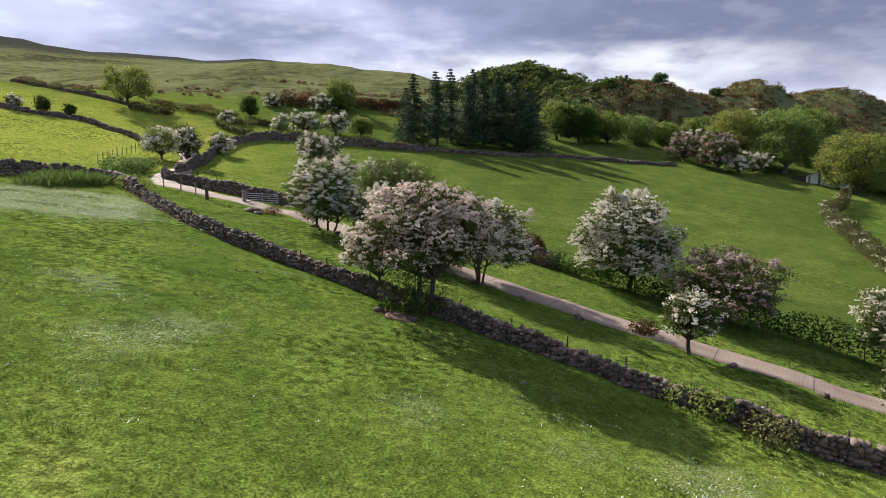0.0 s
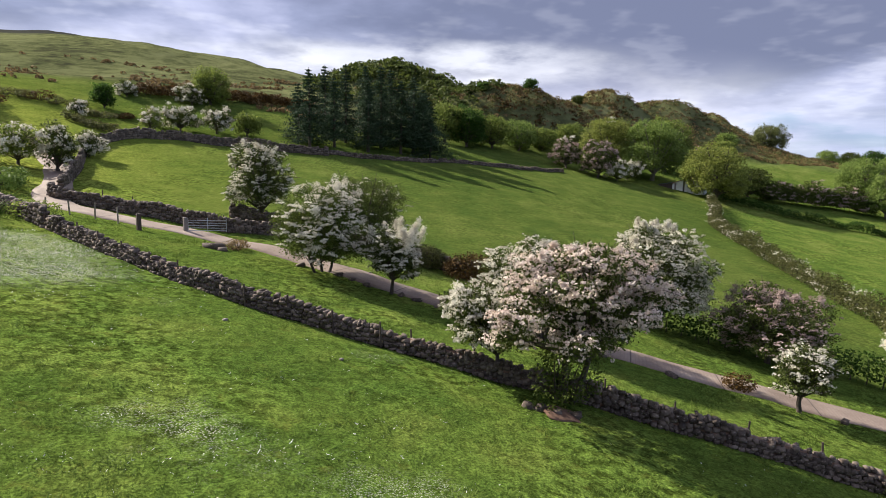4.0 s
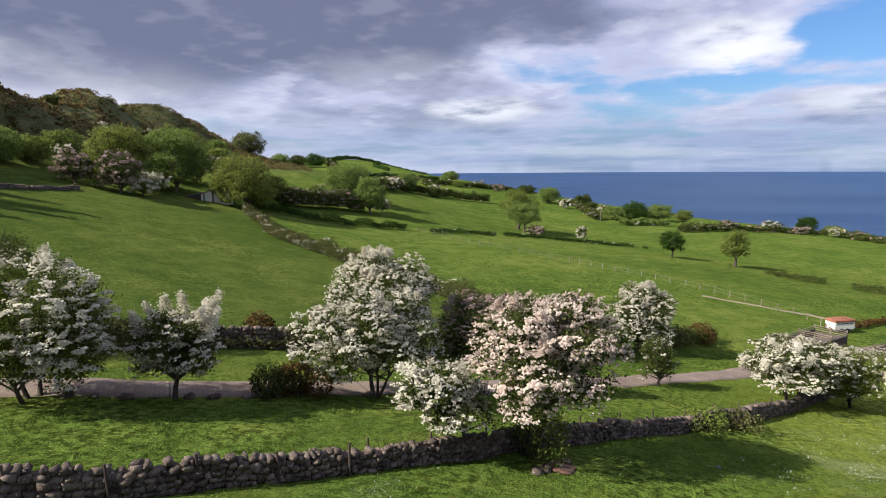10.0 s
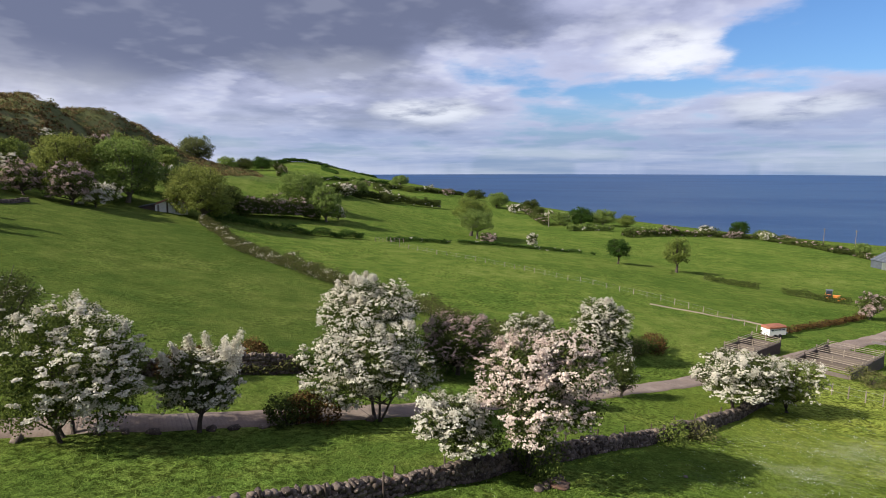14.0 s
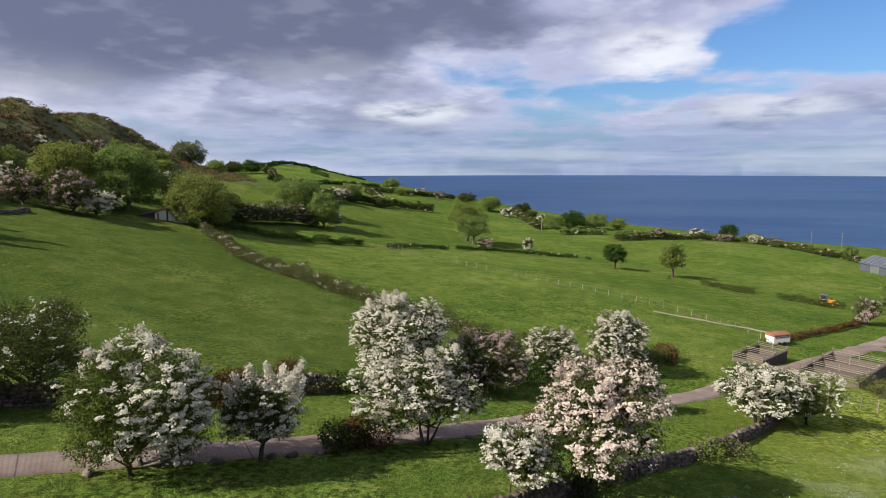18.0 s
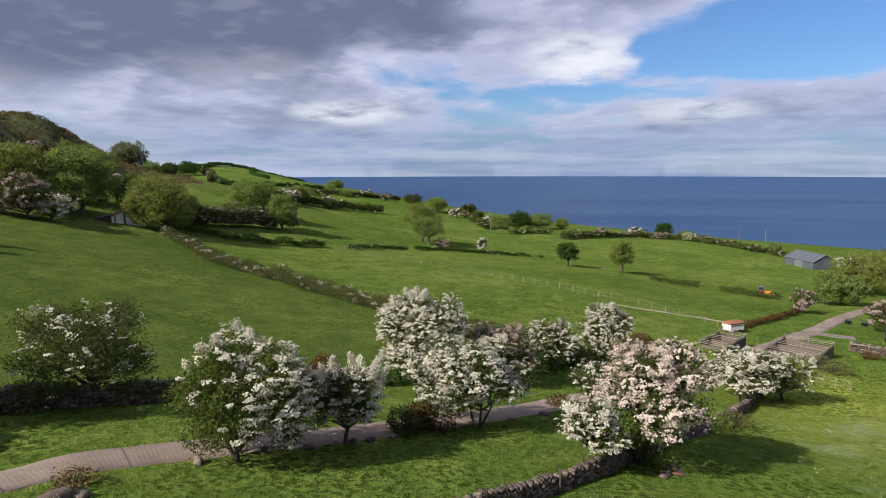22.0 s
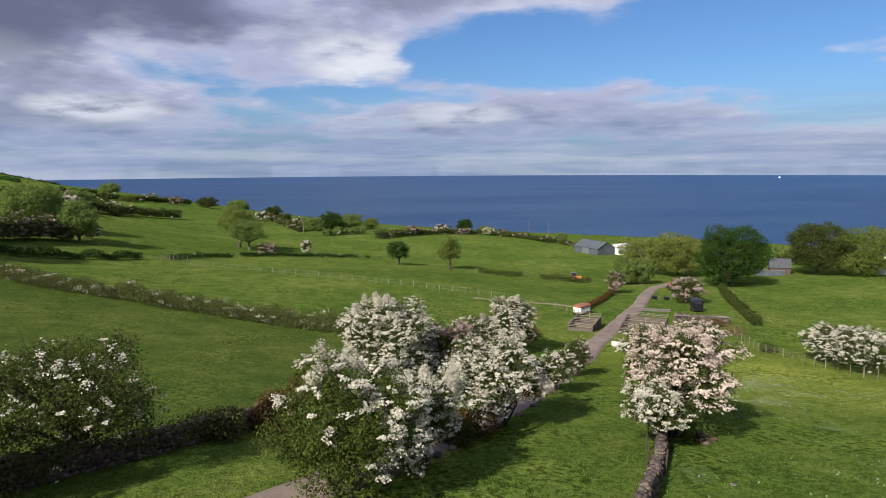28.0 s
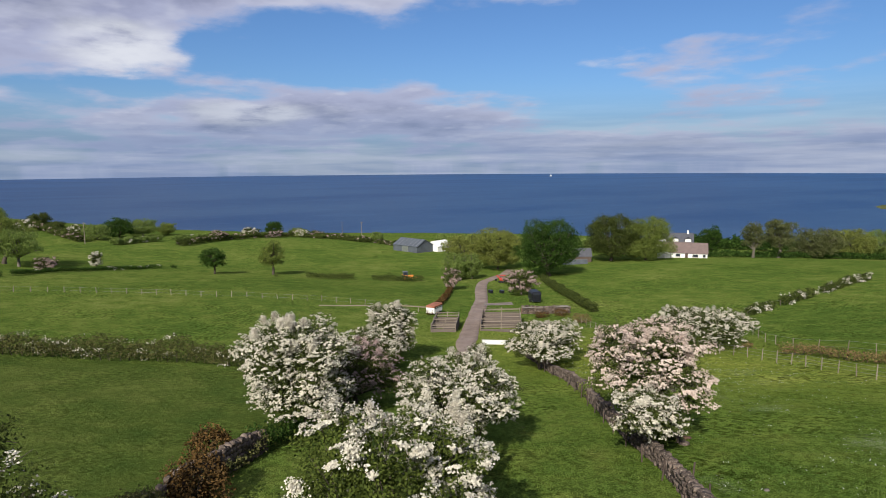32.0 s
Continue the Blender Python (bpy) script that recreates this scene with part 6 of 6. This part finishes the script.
roofed("hut", 147.2, -92.5, 240, 6.0, 5.0, 2.4, 5.0, DARK_TIMBER, SLATE, "small brown hut with a dark roof beneath the sycamore", [(0.0, 1.2, 2.0, DARK_TIMBER)], [], 0, "hut")
t = thing("yard_wall", 141.5, -84.5, "long low grey wall beside the hut", "wall", "farm buildings", turn=65)
box("wall_body", t, (0, 0, 0.7), (9.0, 0.3, 2.2), SHEET)
box("coping", t, (0, 0, 1.85), (9.1, 0.45, 0.12), CONCRETE)


bn = roofed("barn", 222.0, -59.0, 200, 15.0, 10.0, 3.0, 5.6, SHEET, SHEET, "dark grey sheeted barn on the farm", [(0, 4.0, 2.8, METAL)], [], 0, "barn")
for k in range(7):
    box("roof_rib", bn, (-6.6 + 2.2 * k, -2.6, 4.42), (0.10, 5.4, 0.08), METAL, rot=(27.5, 0, 0))
roofed("farm_shed", 219.0, -70.5, 110, 9.0, 7.0, 2.6, 4.6, WHITE, WHITE, "white sheet-roofed shed beside the barn", [(0, 2.0, 2.2, SHEET)], [], 0, "shed")
roofed("farm_shed", 214.0, -77.0, 20, 8.0, 6.0, 2.4, 4.2, CONCRETE, CONCRETE, "grey shed beside the barn", [(0, 2.0, 2.2, DARK_TIMBER)], [], 0, "shed")
roofed("farm_shed", 205.0, -84.0, 20, 7.0, 5.0, 2.2, 3.8, SHEET, SLATE, "low dark shed beside the barn", [(0, 1.6, 2.0, DARK_TIMBER)], [], 0, "shed")
for px_, py_ in ((337, -77), (318, -58), (262, 70)):
    t = thing("utility_pole", px_, py_, "wooden power pole on the coast", "pole", "power poles")
    barrel("pole", t, (0, 0, -0.5), (0, 0, 8.6), 0.16, 0.11, TIMBER)
    box("cross_arm", t, (0, 0, 8.1), (0.12, 1.8, 0.12), TIMBER)
fence([(122, 95), (127, 92.5), (130, 90)], 1.4, 1.2, "weathered field gate and rails in the hedge gap", 96, TIMBER, 3, 0.16)
t = thing("boat", 3050.0, -2330.0, "white boat far out on the sea", "boat", z=SEA_LEVEL)
box("hull", t, (0, 0, 2), (16, 5, 5), WHITE, bevel=1.0)
box("cabin", t, (-2, 0, 7), (6, 4, 6), WHITE, bevel=0.5)


# ---------------------------------------------------------------- loose growth
def scatter(name, n, area, inside, clump, mat, size, tall, label, seed, flat=0.25, spread=0.3, blades=5):
    """Clumps of upright blades or low scrub over a stretch of ground, as one mass."""
    rng = np.random.default_rng(seed)
    x = rng.uniform(area[0], area[1], n * 3)
    y = rng.uniform(area[2], area[3], n * 3)
    ok = inside(x, y, rng)
    x, y = x[ok][:n], y[ok][:n]
    m = len(x)
    z = land(x, y)
    k = np.repeat(np.arange(m), blades)
    s = (rng.uniform(0.6, 1.3, m) * np.clip(0.85 + 0.45 * waves(x, y, 3.1, 22), 0.45, 1.7))[k]
    foot = np.column_stack([x[k], y[k], z[k] - 0.02]) + np.column_stack([rng.normal(size=(len(k), 2)) * clump * s[:, None], np.zeros(len(k))])
    tip = np.column_stack([rng.normal(size=(len(k), 2)) * spread, np.ones(len(k))]) * (tall * s * rng.uniform(0.6, 1.2, len(k)))[:, None]
    a = rng.uniform(0, 2 * np.pi, len(k))
    w = np.column_stack([np.cos(a), np.sin(a), np.zeros(len(k))]) * (size * s)[:, None]
    v = np.stack([foot - w, foot + w, foot + tip + w * flat, foot + tip - w * flat], 1).reshape(-1, 3)
    return tagged(new(name, mesh_np(name, v, np.arange(4 * len(k)).reshape(-1, 4), mat)), label, "vegetation", kind="stuff")


def meadow_spot(x, y, rng):
    d = beside(x, y, WALL_LINE)
    return (d > 0.4) & (waves(x, y, 7.0, 21) + 0.8 * waves(x, y, 2.6, 22) + rng.normal(size=len(x)) * 0.9 > -0.1)


def verge_spot(x, y, rng):
    d, e, l = beside(x, y, WALL_LINE), beside(x, y, BOUNDARY), beside(x, y, LANE_LINE)
    return (d < -0.4) & (e > -0.5) & (np.abs(l) > 1.7) & (waves(x, y, 4.0, 23) + rng.normal(size=len(x)) * 0.5 > -0.2)


def flower_spot(x, y, rng):
    d = beside(x, y, WALL_LINE)
    p = clover(x, y)
    return (d > 0.5) & (rng.random(len(x)) < p * (0.35 + 0.65 * (waves(x, y, 5, 24) > 0.1)))


scatter("meadow_tufts", 64000, (-42, 34, 4, 58), meadow_spot, 0.09, BLADE, 0.013, 0.085, "tufts of longer grass in the meadow", 1, blades=3, spread=0.7)
scatter("verge_grass", 42000, (-36, 60, 5, 72), verge_spot, 0.12, BLADE, 0.017, 0.11, "tufty grass on the verges of the lane", 2, blades=4, spread=0.6)
scatter("daisies", 34000, (-48, 36, -5, 60), flower_spot, 0.08, PETAL, 0.010, 0.03, "drifts of white clover and daisies in the meadow", 3, 1.0, 1.2, 3)
scatter("nettles", 1500, (-37, -28, 46, 62), lambda x, y, rng: np.hypot((x + 31.6 - (y - 54) * 0.12) / 1.5, (y - 55) / 5.2) < 1 + 0.2 * rng.normal(size=len(x)), 0.28, RUSH, 0.05, 0.75, "bank of nettles and rank grass in the meadow corner", 4, 0.3, 0.7, 9)


def gorse_spot(x, y, rng):
    m = moorland(x, y)
    near = (y < 268) & (x > 30) & (x < 232)
    return near & (m > 0.45) & (waves(x, y, 34, 31) + 0.8 * waves(x, y, 14, 32) + rng.normal(size=len(x)) * 0.3 > -0.45)


def scrub(name, n, area, inside, r, leaf, size, label, seed, per=22):
    """Low domed bushes covering a hillside, as one mass."""
    rng = np.random.default_rng(seed)
    x, y = rng.uniform(area[0], area[1], n * 4), rng.uniform(area[2], area[3], n * 4)
    ok = inside(x, y, rng)
    x, y = x[ok][:n], y[ok][:n]
    z = land(x, y)
    k = np.repeat(np.arange(len(x)), per)
    d = rng.normal(size=(len(k), 3))
    d /= np.linalg.norm(d, axis=1)[:, None]
    d[:, 2] = np.abs(d[:, 2])
    s = (r * rng.uniform(0.5, 1.4, len(x)))[k][:, None]
    c = np.column_stack([x[k], y[k], z[k]]) + d * s * np.array([1, 1, 0.8]) * rng.uniform(0.8, 1.1, (len(k), 1))
    v, q = leaves(rng, c, size, d)
    return tagged(new(name, mesh_np(name, v, q, leaf)), label, "scrub", kind="stuff")


scrub("gorse_cover", 3000, (30, 235, 150, 268), gorse_spot, 1.2, BRACKEN, 0.30, "brown gorse and heather covering the hill", 5, 24)
scrub("gorse_cover", 1900, (30, 235, 150, 268), gorse_spot, 1.3, GORSE, 0.30, "green gorse covering the hill", 6, 24)
scrub("gorse_cover", 650, (30, 130, 150, 215), gorse_spot, 1.1, GORSE_BROWN, 0.30, "rusty gorse on the hill", 7, 24)
scrub("hill_wood", 420, (2, 76, 178, 252), lambda x, y, rng: np.hypot((x - 40) / 34, (y - 217) / 36) < 1, 2.6, LEAF_HAW, 0.7, "green scrub wood on the hill behind the spruces", 8, 60)
scrub("moor_scrub", 900, (-160, 30, 150, 330), lambda x, y, rng: waves(x, y, 40, 41) + rng.normal(size=len(x)) * 0.3 > 0.55, 1.0, BRACKEN, 0.45, "dark heather and gorse dotting the moor", 9)
